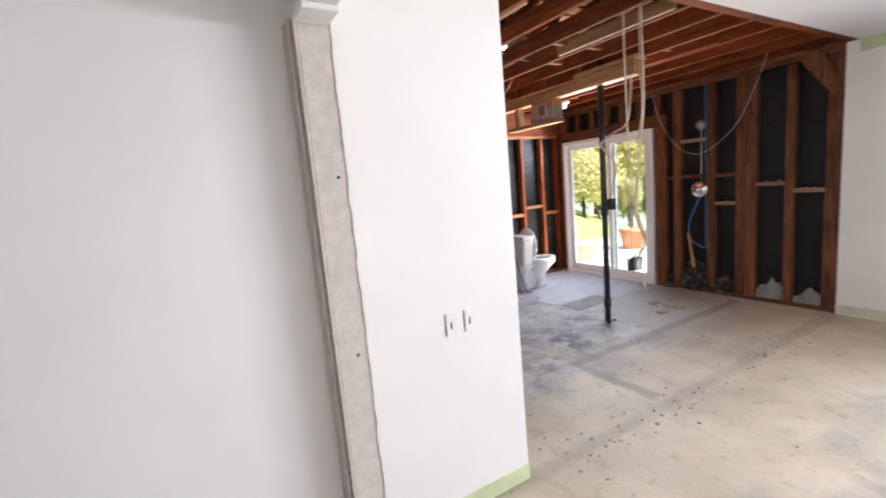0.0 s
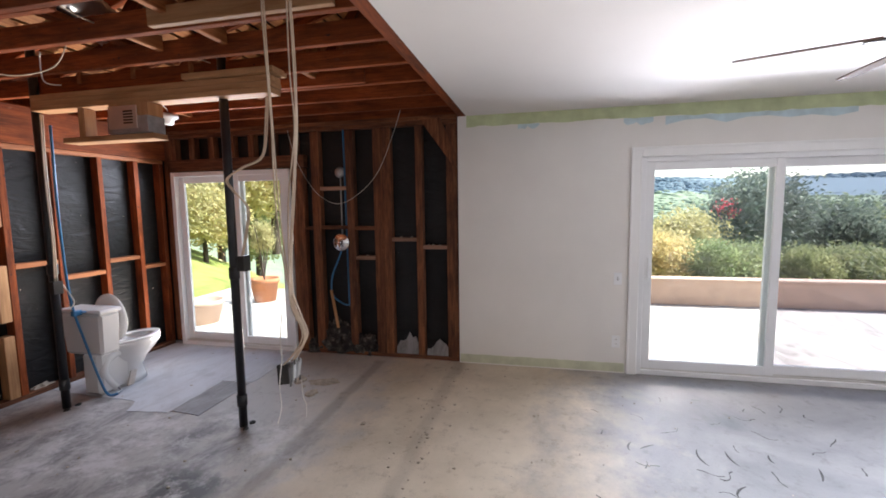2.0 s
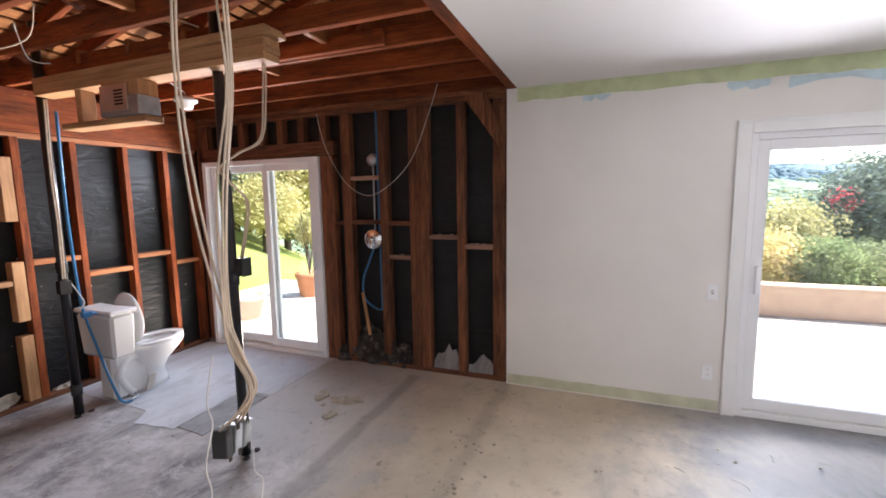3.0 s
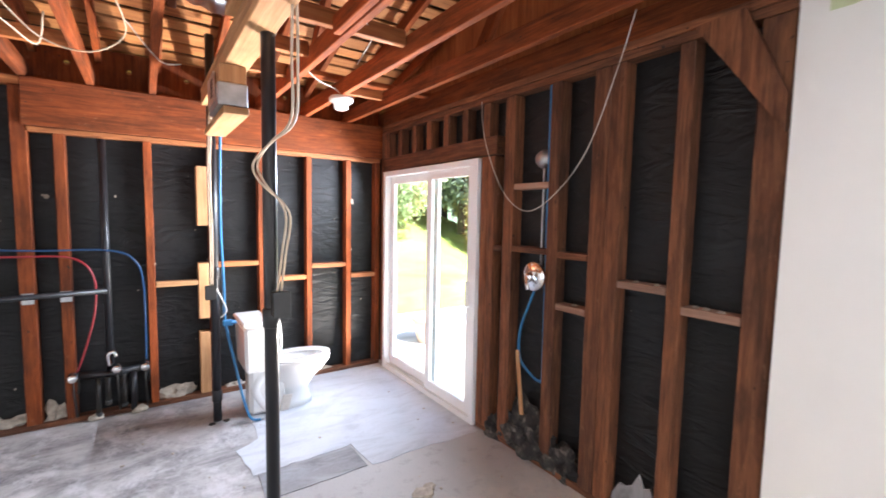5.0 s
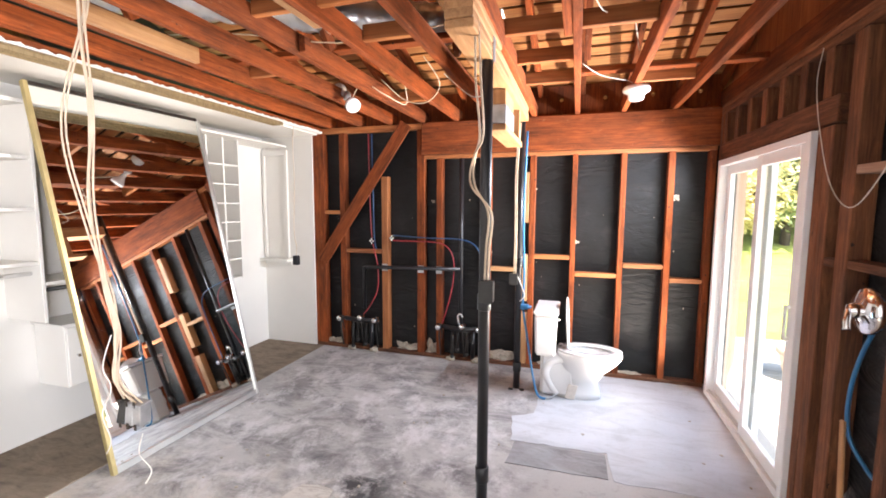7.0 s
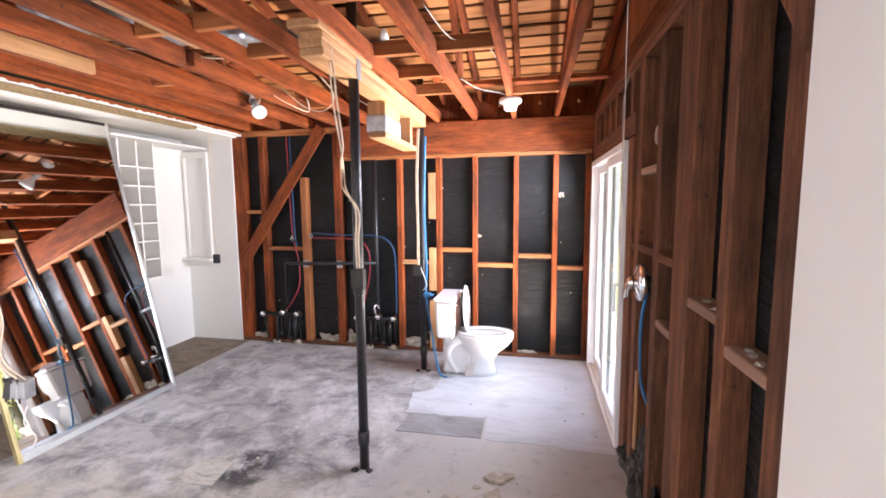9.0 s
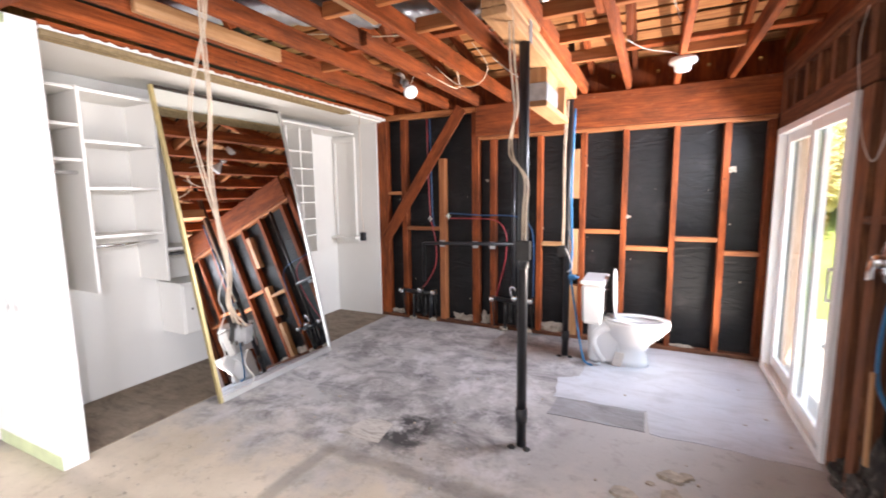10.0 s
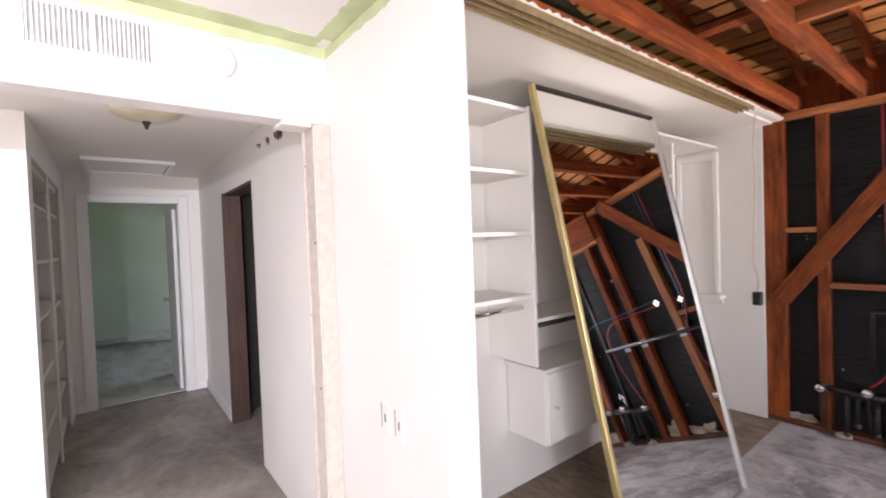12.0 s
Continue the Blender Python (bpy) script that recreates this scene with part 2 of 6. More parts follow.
def stains_mat(name, stops, big, smear, rough_lo, rough_hi, bumps=0.25, grime=0.75):
    m, nt, b = material(name)
    v = coords(nt)
    n1 = tex_noise(nt, v, big, 9, 0.62, 0.5)
    r = ramp(nt, n1, stops)
    n2 = tex_noise(nt, coords(nt, (1.0, 2.6, 1)), smear, 8, 0.7, 1.2)
    d = ramp(nt, n2, [(0.36, (0.42, 0.40, 0.39)), (0.47, (0.80, 0.78, 0.76)), (0.56, (1, 1, 1))])
    speck = ramp(nt, tex_noise(nt, v, 55, 5, 0.7), [(0.30, (0.55, 0.52, 0.5)), (0.40, (1, 1, 1))])
    c = mixc(nt, grime, r.outputs[0], d.outputs[0], "MULTIPLY")
    c = mixc(nt, 0.55, c, speck.outputs[0], "MULTIPLY")
    nt.links.new(c, b.inputs["Base Color"])
    rr = ramp(nt, n2, [(0.3, (rough_lo,) * 3), (0.65, (rough_hi,) * 3)])
    nt.links.new(rr.outputs[0], b.inputs["Roughness"])
    bump(nt, b, tex_noise(nt, v, 30, 8, 0.7), bumps, 0.006)
    return m


def slab_mat():
    """One bare slab: grey cement, sandy band where the old wall stood, black adhesive smears in the old bath."""
    m, nt, b = material("bare_concrete_slab")
    v = coords(nt)
    sep = nt.nodes.new("ShaderNodeSeparateXYZ")
    nt.links.new(v, sep.inputs[0])

    def math2(op, a, c):
        n = nt.nodes.new("ShaderNodeMath")
        n.operation = op
        for i, q in enumerate((a, c)):
            if isinstance(q, (int, float)):
                n.inputs[i].default_value = q
            else:
                nt.links.new(q, n.inputs[i])
        return n.outputs[0]

    def band(sock, lo, hi, soft):
        """1 between lo and hi, ragged at the edges."""
        wob = math2("MULTIPLY", math2("SUBTRACT", tex_noise(nt, v, 3.0, 6, 0.65), 0.5), soft * 2.2)
        s = math2("ADD", sock, wob)
        up = nt.nodes.new("ShaderNodeMapRange")
        up.inputs["From Min"].default_value, up.inputs["From Max"].default_value = lo - soft / 2, lo + soft / 2
        nt.links.new(s, up.inputs["Value"])
        dn = nt.nodes.new("ShaderNodeMapRange")
        dn.inputs["From Min"].default_value, dn.inputs["From Max"].default_value = hi + soft / 2, hi - soft / 2
        nt.links.new(s, dn.inputs["Value"])
        return math2("MULTIPLY", up.outputs[0], dn.outputs[0])

    n1 = tex_noise(nt, v, 1.1, 9, 0.62, 0.5)
    grey = ramp(nt, n1, [(0.3, (0.125, 0.126, 0.135)), (0.5, (0.225, 0.224, 0.230)), (0.7, (0.34, 0.333, 0.333))]).outputs[0]
    sand = ramp(nt, tex_noise(nt, v, 1.6, 8, 0.6), [(0.3, (0.47, 0.395, 0.29)), (0.7, (0.70, 0.605, 0.475))]).outputs[0]
    inside = band(sep.outputs[0], 0.35, 9.0, 0.3)
    c = mixc(nt, math2("MULTIPLY", math2("MULTIPLY", band(sep.outputs[1], 0.45, 2.5, 0.9), 0.9), inside), grey, sand)
    # brown glue haze in the hall, with pale trowel swirls
    swirl = ramp(nt, tex_noise(nt, coords(nt, (1.0, 1.5, 1)), 1.8, 9, 0.68, 0.6), [(0.34, (0.23, 0.20, 0.175)), (0.5, (0.35, 0.315, 0.28)), (0.68, (0.52, 0.475, 0.42))]).outputs[0]
    c = mixc(nt, math2("MULTIPLY", band(sep.outputs[0], -3.5, 0.35, 0.3), 0.9), c, swirl)
    smear_n = tex_noise(nt, coords(nt, (1.2, 1.9, 1)), 1.9, 10, 0.74, 0.35)
    smear = ramp(nt, smear_n, [(0.36, (0.9, 0.9, 0.9)), (0.47, (0.4, 0.4, 0.4)), (0.56, (0, 0, 0))]).outputs[0]
    bath = math2("MULTIPLY", band(sep.outputs[1], 2.4, 5.4, 0.5), band(sep.outputs[0], 1.0, 3.55, 0.3))
    pale_n = ramp(nt, tex_noise(nt, coords(nt, (1.6, 1.1, 1)), 2.6, 10, 0.74, 0.2), [(0.50, (0, 0, 0)), (0.62, (0.8, 0.8, 0.8))]).outputs[0]
    dusty = math2("MULTIPLY", band(sep.outputs[1], 2.3, 5.4, 0.5), inside)
    c = mixc(nt, math2("MULTIPLY", dusty, 0.5), c, (0.58, 0.55, 0.52))
    c = mixc(nt, math2("MULTIPLY", bath, smear), c, (0.105, 0.10, 0.105))
    c = mixc(nt, math2("MULTIPLY", bath, pale_n), c, (0.56, 0.54, 0.545))
    tar_n = ramp(nt, tex_noise(nt, v, 5.0, 9, 0.7, 0.4), [(0.44, (1, 1, 1)), (0.56, (0, 0, 0))]).outputs[0]
    tar = math2("MULTIPLY", band(sep.outputs[0], 2.48, 2.86, 0.16), band(sep.outputs[1], 2.62, 3.10, 0.2))
    c = mixc(nt, math2("MULTIPLY", tar, tar_n), c, (0.06, 0.058, 0.06))
    # footprints of the walls that were taken out
    line = band(sep.outputs[1], 1.60, 1.70, 0.05)
    c = mixc(nt, math2("MULTIPLY", line, 0.26), c, (0.17, 0.15, 0.125))
    line2 = math2("MULTIPLY", band(sep.outputs[1], 2.42, 2.52, 0.04), band(sep.outputs[0], 2.3, 4.9, 0.05))
    c = mixc(nt, math2("MULTIPLY", line2, 0.48), c, (0.17, 0.15, 0.125))
    line3 = math2("MULTIPLY", band(sep.outputs[0], 2.28, 2.38, 0.04), band(sep.outputs[1], 1.75, 2.5, 0.05))
    c = mixc(nt, math2("MULTIPLY", line3, 0.5), c, (0.17, 0.15, 0.125))
    dirty = ramp(nt, tex_noise(nt, v, 9, 9, 0.72), [(0.32, (0.55, 0.52, 0.5)), (0.46, (1, 1, 1))]).outputs[0]
    c = mixc(nt, 0.6, c, dirty, "MULTIPLY")
    speck = ramp(nt, tex_noise(nt, v, 60, 5, 0.7), [(0.30, (0.5, 0.48, 0.46)), (0.40, (1, 1, 1))]).outputs[0]
    c = mixc(nt, 0.55, c, speck, "MULTIPLY")
    nt.links.new(c, b.inputs["Base Color"])
    rr = ramp(nt, n1, [(0.3, (0.44,) * 3), (0.65, (0.68,) * 3)])
    nt.links.new(rr.outputs[0], b.inputs["Roughness"])
    bump(nt, b, tex_noise(nt, v, 30, 8, 0.7), 0.25, 0.006)
    return m


SLAB = slab_mat()
RUBBLE = stains_mat("tarred_mortar", [(0.44, (0.018, 0.017, 0.017)), (0.56, (0.06, 0.055, 0.05)), (0.68, (0.22, 0.20, 0.18))], 14.0, 9.0, 0.8, 0.95, 0.9)
SKIM = stains_mat("white_thinset_skim", [(0.3, (0.47, 0.49, 0.525)), (0.7, (0.56, 0.58, 0.615))], 2.0, 2.5, 0.5, 0.75, 0.15, 0.35)
SANDY = stains_mat("sandy_skim", [(0.3, (0.46, 0.43, 0.39)), (0.7, (0.56, 0.53, 0.48))], 5.0, 6.0, 0.7, 0.85)
PATCHM = stains_mat("dark_grey_mortar", [(0.3, (0.23, 0.23, 0.24)), (0.7, (0.33, 0.33, 0.34))], 3.0, 2.5, 0.5, 0.8)
CARPET = stains_mat("brown_carpet_pad", [(0.3, (0.19, 0.145, 0.105)), (0.7, (0.27, 0.21, 0.15))], 6.0, 4.0, 0.9, 1.0, 0.8)
PALE = stains_mat("pale_floor", [(0.3, (0.52, 0.54, 0.53)), (0.7, (0.62, 0.63, 0.62))], 2.0, 1.0, 0.5, 0.7)
PATIO = stains_mat("patio_concrete", [(0.3, (0.50, 0.47, 0.44)), (0.7, (0.60, 0.57, 0.54))], 0.6, 0.8, 0.7, 0.9)
GRASS = stains_mat("grass_ground", [(0.3, (0.15, 0.21, 0.045)), (0.5, (0.22, 0.28, 0.06)), (0.75, (0.34, 0.32, 0.11))], 0.25, 0.6, 0.9, 1.0, 0.9)
# distance haze is painted into the far woods as a bluer base colour
HAZE_HILL = stains_mat("haze_tinted_far_woods", [(0.3, (0.10, 0.155, 0.19)), (0.7, (0.13, 0.19, 0.225))], 0.03, 0.05, 0.9, 1.0, 0.2, 0.2)
VALLEY = stains_mat("valley_woods", [(0.3, (0.12, 0.175, 0.115)), (0.5, (0.18, 0.24, 0.15)), (0.7, (0.27, 0.30, 0.18))], 0.12, 0.2, 0.9, 1.0, 0.4, 0.3)


def leaf_mat(name, stops):
    m, nt, b = material(name)
    n = tex_noise(nt, coords(nt), 1.7, 3)
    r = ramp(nt, n, stops)
    oi = nt.nodes.new("ShaderNodeObjectInfo")
    tone = ramp(nt, oi.outputs["Random"], [(0.0, (0.8, 0.85, 0.8)), (0.5, (1.0, 1.0, 1.0)), (1.0, (1.25, 1.15, 1.1))])
    c = mixc(nt, 1.0, r.outputs[0], tone.outputs[0], "MULTIPLY")
    nt.links.new(c, b.inputs["Base Color"])
    b.inputs["Roughness"].default_value = 0.55
    tl = nt.nodes.new("ShaderNodeBsdfTranslucent")
    nt.links.new(c, tl.inputs["Color"])
    mx = nt.nodes.new("ShaderNodeMixShader")
    mx.inputs[0].default_value = 0.45
    nt.links.new(b.outputs[0], mx.inputs[1])
    nt.links.new(tl.outputs[0], mx.inputs[2])
    nt.links.new(mx.outputs[0], nt.nodes["Material Output"].inputs["Surface"])
    return m


LEAF_DARK = leaf_mat("dark_leaves", [(0.3, (0.15, 0.195, 0.16)), (0.7, (0.28, 0.325, 0.265))])
LEAF = leaf_mat("green_leaves", [(0.3, (0.21, 0.27, 0.13)), (0.7, (0.42, 0.46, 0.25))])
LEAF_YEL = leaf_mat("yellow_green_leaves", [(0.3, (0.48, 0.43, 0.20)), (0.7, (0.72, 0.62, 0.34))])
FLOWER = leaf_mat("pink_flowers", [(0.3, (0.55, 0.05, 0.10)), (0.7, (0.65, 0.14, 0.16))])
STAIN = wood("dark_stained_wood", (0.055, 0.028, 0.018), (0.095, 0.048, 0.032), (0.14, 0.075, 0.05), 0.5)
BARK = wood("bark", (0.04, 0.03, 0.022), (0.08, 0.06, 0.045), (0.12, 0.095, 0.07), 0.9)


# ---- building helpers ----
def mesh_ob(name, bm, mat, parent=None, smooth=False):
    me = bpy.data.meshes.new(name)
    bm.normal_update()
    bm.to_mesh(me)
    bm.free()
    if smooth:
        for p in me.polygons:
            p.use_smooth = True
    me.materials.append(mat)
    ob = new(name, me)
    if parent:
        ob.parent = parent
    return ob


def add_box(bm, x0, x1, y0, y1, z0, z1, bevel=0.0):
    m = Matrix.Translation(((x0 + x1) / 2, (y0 + y1) / 2, (z0 + z1) / 2)) @ Matrix.Diagonal((abs(x1 - x0), abs(y1 - y0), abs(z1 - z0), 1))
    vs = bmesh.ops.create_cube(bm, size=1.0, matrix=m)["verts"]
    if bevel:
        es = list({e for v in vs for e in v.link_edges})
        bmesh.ops.bevel(bm, geom=es, offset=bevel, segments=1, affect="EDGES", profile=0.6)


def box(name, x0, x1, y0, y1, z0, z1, mat, parent=None, bevel=0.0):
    """A block with its origin at its middle."""
    bm = bmesh.new()
    sx, sy, sz = abs(x1 - x0) / 2, abs(y1 - y0) / 2, abs(z1 - z0) / 2
    add_box(bm, -sx, sx, -sy, sy, -sz, sz, bevel)
    ob = mesh_ob(name, bm, mat, parent)
    ob.location = ((x0 + x1) / 2, (y0 + y1) / 2, (z0 + z1) / 2)
    return ob


def group_box(name, boxes, mat, parent=None, bevel=0.0):
    bm = bmesh.new()
    for b in boxes:
        add_box(bm, *b, bevel)
    return mesh_ob(name, bm, mat, parent)


def empty(name, at=(0, 0, 0)):
    e = new(name)
    e.location = at
    e.empty_display_size = 0.1
    return e


def structure(ob, label):
    return tagged(ob, label, kind="structure")


def member(name, a, b, w, d, mat, parent=None, side=(0, 0, 1), bevel=0.004):
    """A timber from a to b; w across, d along the direction that side gives. Its grain runs from a to b."""
    a, b = Vector(a), Vector(b)
    zaxis = (b - a).normalized()
    yaxis = Vector(side)
    yaxis = (yaxis - zaxis * yaxis.dot(zaxis)).normalized()
    xaxis = yaxis.cross(zaxis)
    rot = Matrix((xaxis, yaxis, zaxis)).transposed().to_4x4()
    bm = bmesh.new()
    n = (b - a).length
    add_box(bm, -w / 2, w / 2, -d / 2, d / 2, -n / 2, n / 2, bevel)
    ob = mesh_ob(name, bm, mat, parent)
    ob.matrix_local = Matrix.Translation((a + b) / 2) @ rot
    return ob


def tube(name, points, r, mat, parent=None, res=6, smooth_path=True, cyclic=False):
    """A pipe or cable through points, as a mesh."""
    pts = [Vector(p) for p in points]
    if smooth_path and len(pts) > 2:
        fine = []
        for i in range(len(pts) - 1):
            p0, p1, p2, p3 = pts[max(i - 1, 0)], pts[i], pts[i + 1], pts[min(i + 2, len(pts) - 1)]
            for k in range(6):
                t = k / 6
                fine.append(0.5 * ((2 * p1) + (p2 - p0) * t + (2 * p0 - 5 * p1 + 4 * p2 - p3) * t * t + (3 * p1 - p0 - 3 * p2 + p3) * t ** 3))
        fine.append(pts[-1])
        pts = fine
    bm = bmesh.new()
    rings = []
    ref = Vector((0.31, 0.77, 0.55))
    for i, p in enumerate(pts):
        tan = (pts[min(i + 1, len(pts) - 1)] - pts[max(i - 1, 0)]).normalized()
        u = (ref - tan * ref.dot(tan)).normalized()
        ref = u
        w = tan.cross(u)
        rings.append([bm.verts.new(p + r * (math.cos(2 * math.pi * k / res) * u + math.sin(2 * math.pi * k / res) * w)) for k in range(res)])
    for ra, rb in zip(rings, rings[1:]):
        for k in range(res):
            bm.faces.new((ra[k], ra[(k + 1) % res], rb[(k + 1) % res], rb[k]))
    bm.faces.new(list(reversed(rings[0])))
    bm.faces.new(rings[-1])
    return mesh_ob(name, bm, mat, parent, True)


def lathe(name, profile, mat, parent=None, at=(0, 0, 0), axis="Z", res=24, sy=1.0):
    """A turned shape from (radius, height) pairs."""
    bm = bmesh.new()
    rings = []
    for r, h in profile:
        rings.append([bm.verts.new((r * math.cos(2 * math.pi * k / res), sy * r * math.sin(2 * math.pi * k / res), h)) for k in range(res)])
    for ra, rb in zip(rings, rings[1:]):
        for k in range(res):
            bm.faces.new((ra[k], ra[(k + 1) % res], rb[(k + 1) % res], rb[k]))
    bm.faces.new(list(reversed(rings[0])))
    bm.faces.new(rings[-1])
    ob = mesh_ob(name, bm, mat, parent, True)
    turn = {"Z": (0, 0, 0), "X": (0, 90, 0), "-X": (0, -90, 0), "Y": (-90, 0, 0), "-Y": (90, 0, 0), "-Z": (180, 0, 0)}[axis]
    ob.matrix_local = pose(*at, *turn)
    return ob


def rough_strip(name, corners, mat, n=60, amp=0.012, thick=0.003, up=(0, 0, 1), parent=None, seed=1):
    """A thin left-over strip of old paint between a and b, ragged along its far edge. corners: a, b, height, normal."""
    a, b, height, normal = corners
    a, b, up, normal = Vector(a), Vector(b), Vector(up), Vector(normal)
    rnd = random.Random(seed)
    bm = bmesh.new()
    rows = []
    for i in range(n + 1):
        p = a.lerp(b, i / n)
        h = height + rnd.uniform(-amp, amp)
        rows.append([bm.verts.new(p + normal * thick), bm.verts.new(p + up * h + normal * thick), bm.verts.new(p + up * h), bm.verts.new(p)])
    for p, q in zip(rows, rows[1:]):
        for i in range(4):
            bm.faces.new((p[i], p[(i + 1) % 4], q[(i + 1) % 4], q[i]))
    bmesh.ops.recalc_face_normals(bm, faces=bm.faces)
    return mesh_ob(name, bm, mat, parent)


def blob(name, at, size, mat, parent=None, seed=1, amp=0.25, sub=2, flat=False):
    """A broken lump."""
    bm = bmesh.new()
    bmesh.ops.create_icosphere(bm, subdivisions=sub, radius=1.0)
    rnd = Vector((seed * 3.1, seed * 1.7, seed * 0.9))
    for v in bm.verts:
        k = 1 + amp * noise.noise(v.co * 1.6 + rnd) + amp * 0.5 * noise.noise(v.co * 4 + rnd)
        v.co = Vector((v.co.x * size[0] * k, v.co.y * size[1] * k, max(-0.6, v.co.z) * size[2] * k))
    ob = mesh_ob(name, bm, mat, parent)
    ob.location = at
    return ob


# ---- heights and lines of the plan ----
XE, XS, XP = 5.00, 5.02, 5.112      # east wall: plaster face, stud face, building paper
YN, YP = 5.18, 5.272                # north wall: stud face, building paper
CEIL_Z, JOIST_Z = 2.50, 2.53
YB = 1.64                           # line of the removed partition
XW = 0.27                           # face of the wall over the hall opening
HALL_Y = 1.66                       # hall's north wall

# ---- floor ----
floor = structure(box("floor", -7.0, 5.3, -4.2, 5.4, -0.2, 0.0, SLAB), "bare stained grey concrete slab with old wall footprints")
floor.data.transform(Matrix.Translation(floor.location))
floor.location = (0, 0, 0)


def flat_patch(name, outline, z, mat, label, seed=0, amp=0.02, step=0.08):
    """A thin skim on the slab with a ragged outline."""
    rnd = random.Random(seed)
    pts = []
    for i, p in enumerate(outline):
        q = outline[(i + 1) % len(outline)]
        n = max(1, int((Vector(q) - Vector(p)).length / step))
        for k in range(n):
            c = Vector(p).lerp(Vector(q), k / n)
            pts.append((c.x + rnd.uniform(-amp, amp), c.y + rnd.uniform(-amp, amp)))
    bm = bmesh.new()
    top = [bm.verts.new((x, y, z)) for x, y in pts]
    bot = [bm.verts.new((x, y, 0.0005)) for x, y in pts]
    f = bm.faces.new(top)
    for i in range(len(pts)):
        j = (i + 1) % len(pts)
        bm.faces.new((bot[i], bot[j], top[j], top[i]))
    bmesh.ops.triangulate(bm, faces=[f])
    bmesh.ops.recalc_face_normals(bm, faces=bm.faces)
    return structure(mesh_ob(name, bm, mat), label)


flat_patch("floor_skim", [(3.46, 3.74), (4.10, 3.76), (4.12, 3.46), (5.0, 3.44), (5.0, 5.17), (3.62, 5.17), (3.58, 4.2), (3.42, 4.1)], 0.004, SKIM, "whitish thinset skim on the slab round the toilet", 3, 0.012)
flat_patch("floor_mortar_patch", [(3.46, 3.45), (4.10, 3.47), (4.085, 3.75), (3.49, 3.735)], 0.005, PATCHM, "dark grey mortar patch in the slab", 5, 0.006)
flat_patch("floor_pale_patch", [(2.27, 2.62), (2.56, 2.66), (2.55, 2.88), (2.36, 2.88)], 0.004, SANDY, "small pale skim patch on the slab", 8, 0.02)
structure(box("closet_floor", 0.2, 1.02, 1.78, 5.2, 0.0, 0.006, CARPET), "brown carpet pad on the closet floor")
structure(box("back_room_floor", -6.9, -3.55, -1.0, 3.4, 0.0, 0.008, PALE), "pale floor of the room past the hall")

# ---- walls of the finished room ----
def east_plaster():
    """Painted part of the east wall, round the opening of the wide sliding door."""
    y0, y1, z1 = -2.40, -0.06, 2.05
    return group_box("wall_east", [(XE, XE + 0.13, -4.2, y0, 0, CEIL_Z), (XE, XE + 0.13, y1, YB, 0, CEIL_Z), (XE, XE + 0.13, y0, y1, z1, CEIL_Z)], WALL)


wall_east = structure(east_plaster(), "white painted plaster wall with stripped edges")
structure(box("wall_south", -1.3, 5.13, -4.2, -4.06, 0, CEIL_Z, WALL), "plain white plaster wall")
wall_west = structure(group_box("wall_west", [(XW - 0.12, XW, -4.06, -1.6, 0, CEIL_Z), (XW - 0.12, XW, -1.6, 1.65, 2.155, CEIL_Z)], WALL, None, 0.003), "white wall over the wide hall opening")
pier = structure(group_box("wall_pier", [(0.15, 1.095, 1.65, 1.78, 0, CEIL_Z)], WALL, None, 0.004), "short white wall return beside the closet")
ceiling = structure(group_box("ceiling", [(XW - 0.1, 5.13, -4.2, 1.555, CEIL_Z, CEIL_Z + 0.018), (XW - 0.1, 1.06, 1.555, 1.65, CEIL_Z, CEIL_Z + 0.018)], CEIL), "white plaster ceiling ending at a cut edge")
roof_lid = structure(box("ceiling_backing", -1.3, 5.3, -4.2, 1.5, CEIL_Z + 0.2, CEIL_Z + 0.24, OLD), "boards over the plaster ceiling")

rough_strip("trim_strip_east_top", ((XE, 1.55, CEIL_Z), (XE, -4.0, CEIL_Z), 0.105, (-1, 0, 0)), GREEN, 90, 0.007, 0.003, (0, 0, -1), None, 2)
rough_strip("trim_strip_east_base", ((XE, YB - 0.01, 0.012), (XE, 0.04, 0.012), 0.085, (-1, 0, 0)), PALE_GREEN, 40, 0.003, 0.003, (0, 0, 1), None, 4)
rough_strip("trim_strip_west_top", ((XW, 1.65, CEIL_Z), (XW, -2.0, CEIL_Z), 0.045, (1, 0, 0)), GREEN, 60, 0.006, 0.003, (0, 0, -1), None, 6)
rough_strip("trim_strip_pier_top", ((XW, 1.65, CEIL_Z), (1.09, 1.65, CEIL_Z), 0.045, (0, -1, 0)), GREEN, 30, 0.006, 0.003, (0, 0, -1), None, 7)
rough_strip("trim_strip_pier_base", ((XW + 0.06, 1.65, 0.004), (1.095, 1.65, 0.004), 0.085, (0, -1, 0)), GREEN, 30, 0.003, 0.003, (0, 0, 1), None, 8)
rough_strip("trim_strip_ceiling_west", ((XW, 1.6, CEIL_Z), (XW, -2.0, CEIL_Z), 0.10, (0, 0, -1)), GREEN, 60, 0.005, 0.003, (1, 0, 0), None, 9)
rough_strip("trim_strip_ceiling_pier", ((XW + 0.098, 1.648, CEIL_Z), (1.05, 1.648, CEIL_Z), 0.08, (0, 0, -1)), GREEN, 30, 0.005, 0.003, (0, -1, 0), None, 10)
for i, (y0, y1, h) in enumerate([(1.05, 0.85, 0.03), (0.1, -0.15, 0.05), (-0.25, -1.7, 0.055), (-1.9, -2.7, 0.04)]):
    rough_strip("trim_patch_blue", ((XE, y0, CEIL_Z - 0.106), (XE, y1, CEIL_Z - 0.106), h, (-1, 0, 0)), BLUE, 9, 0.022, 0.0025, (0, 0, -1), None, 20 + i)
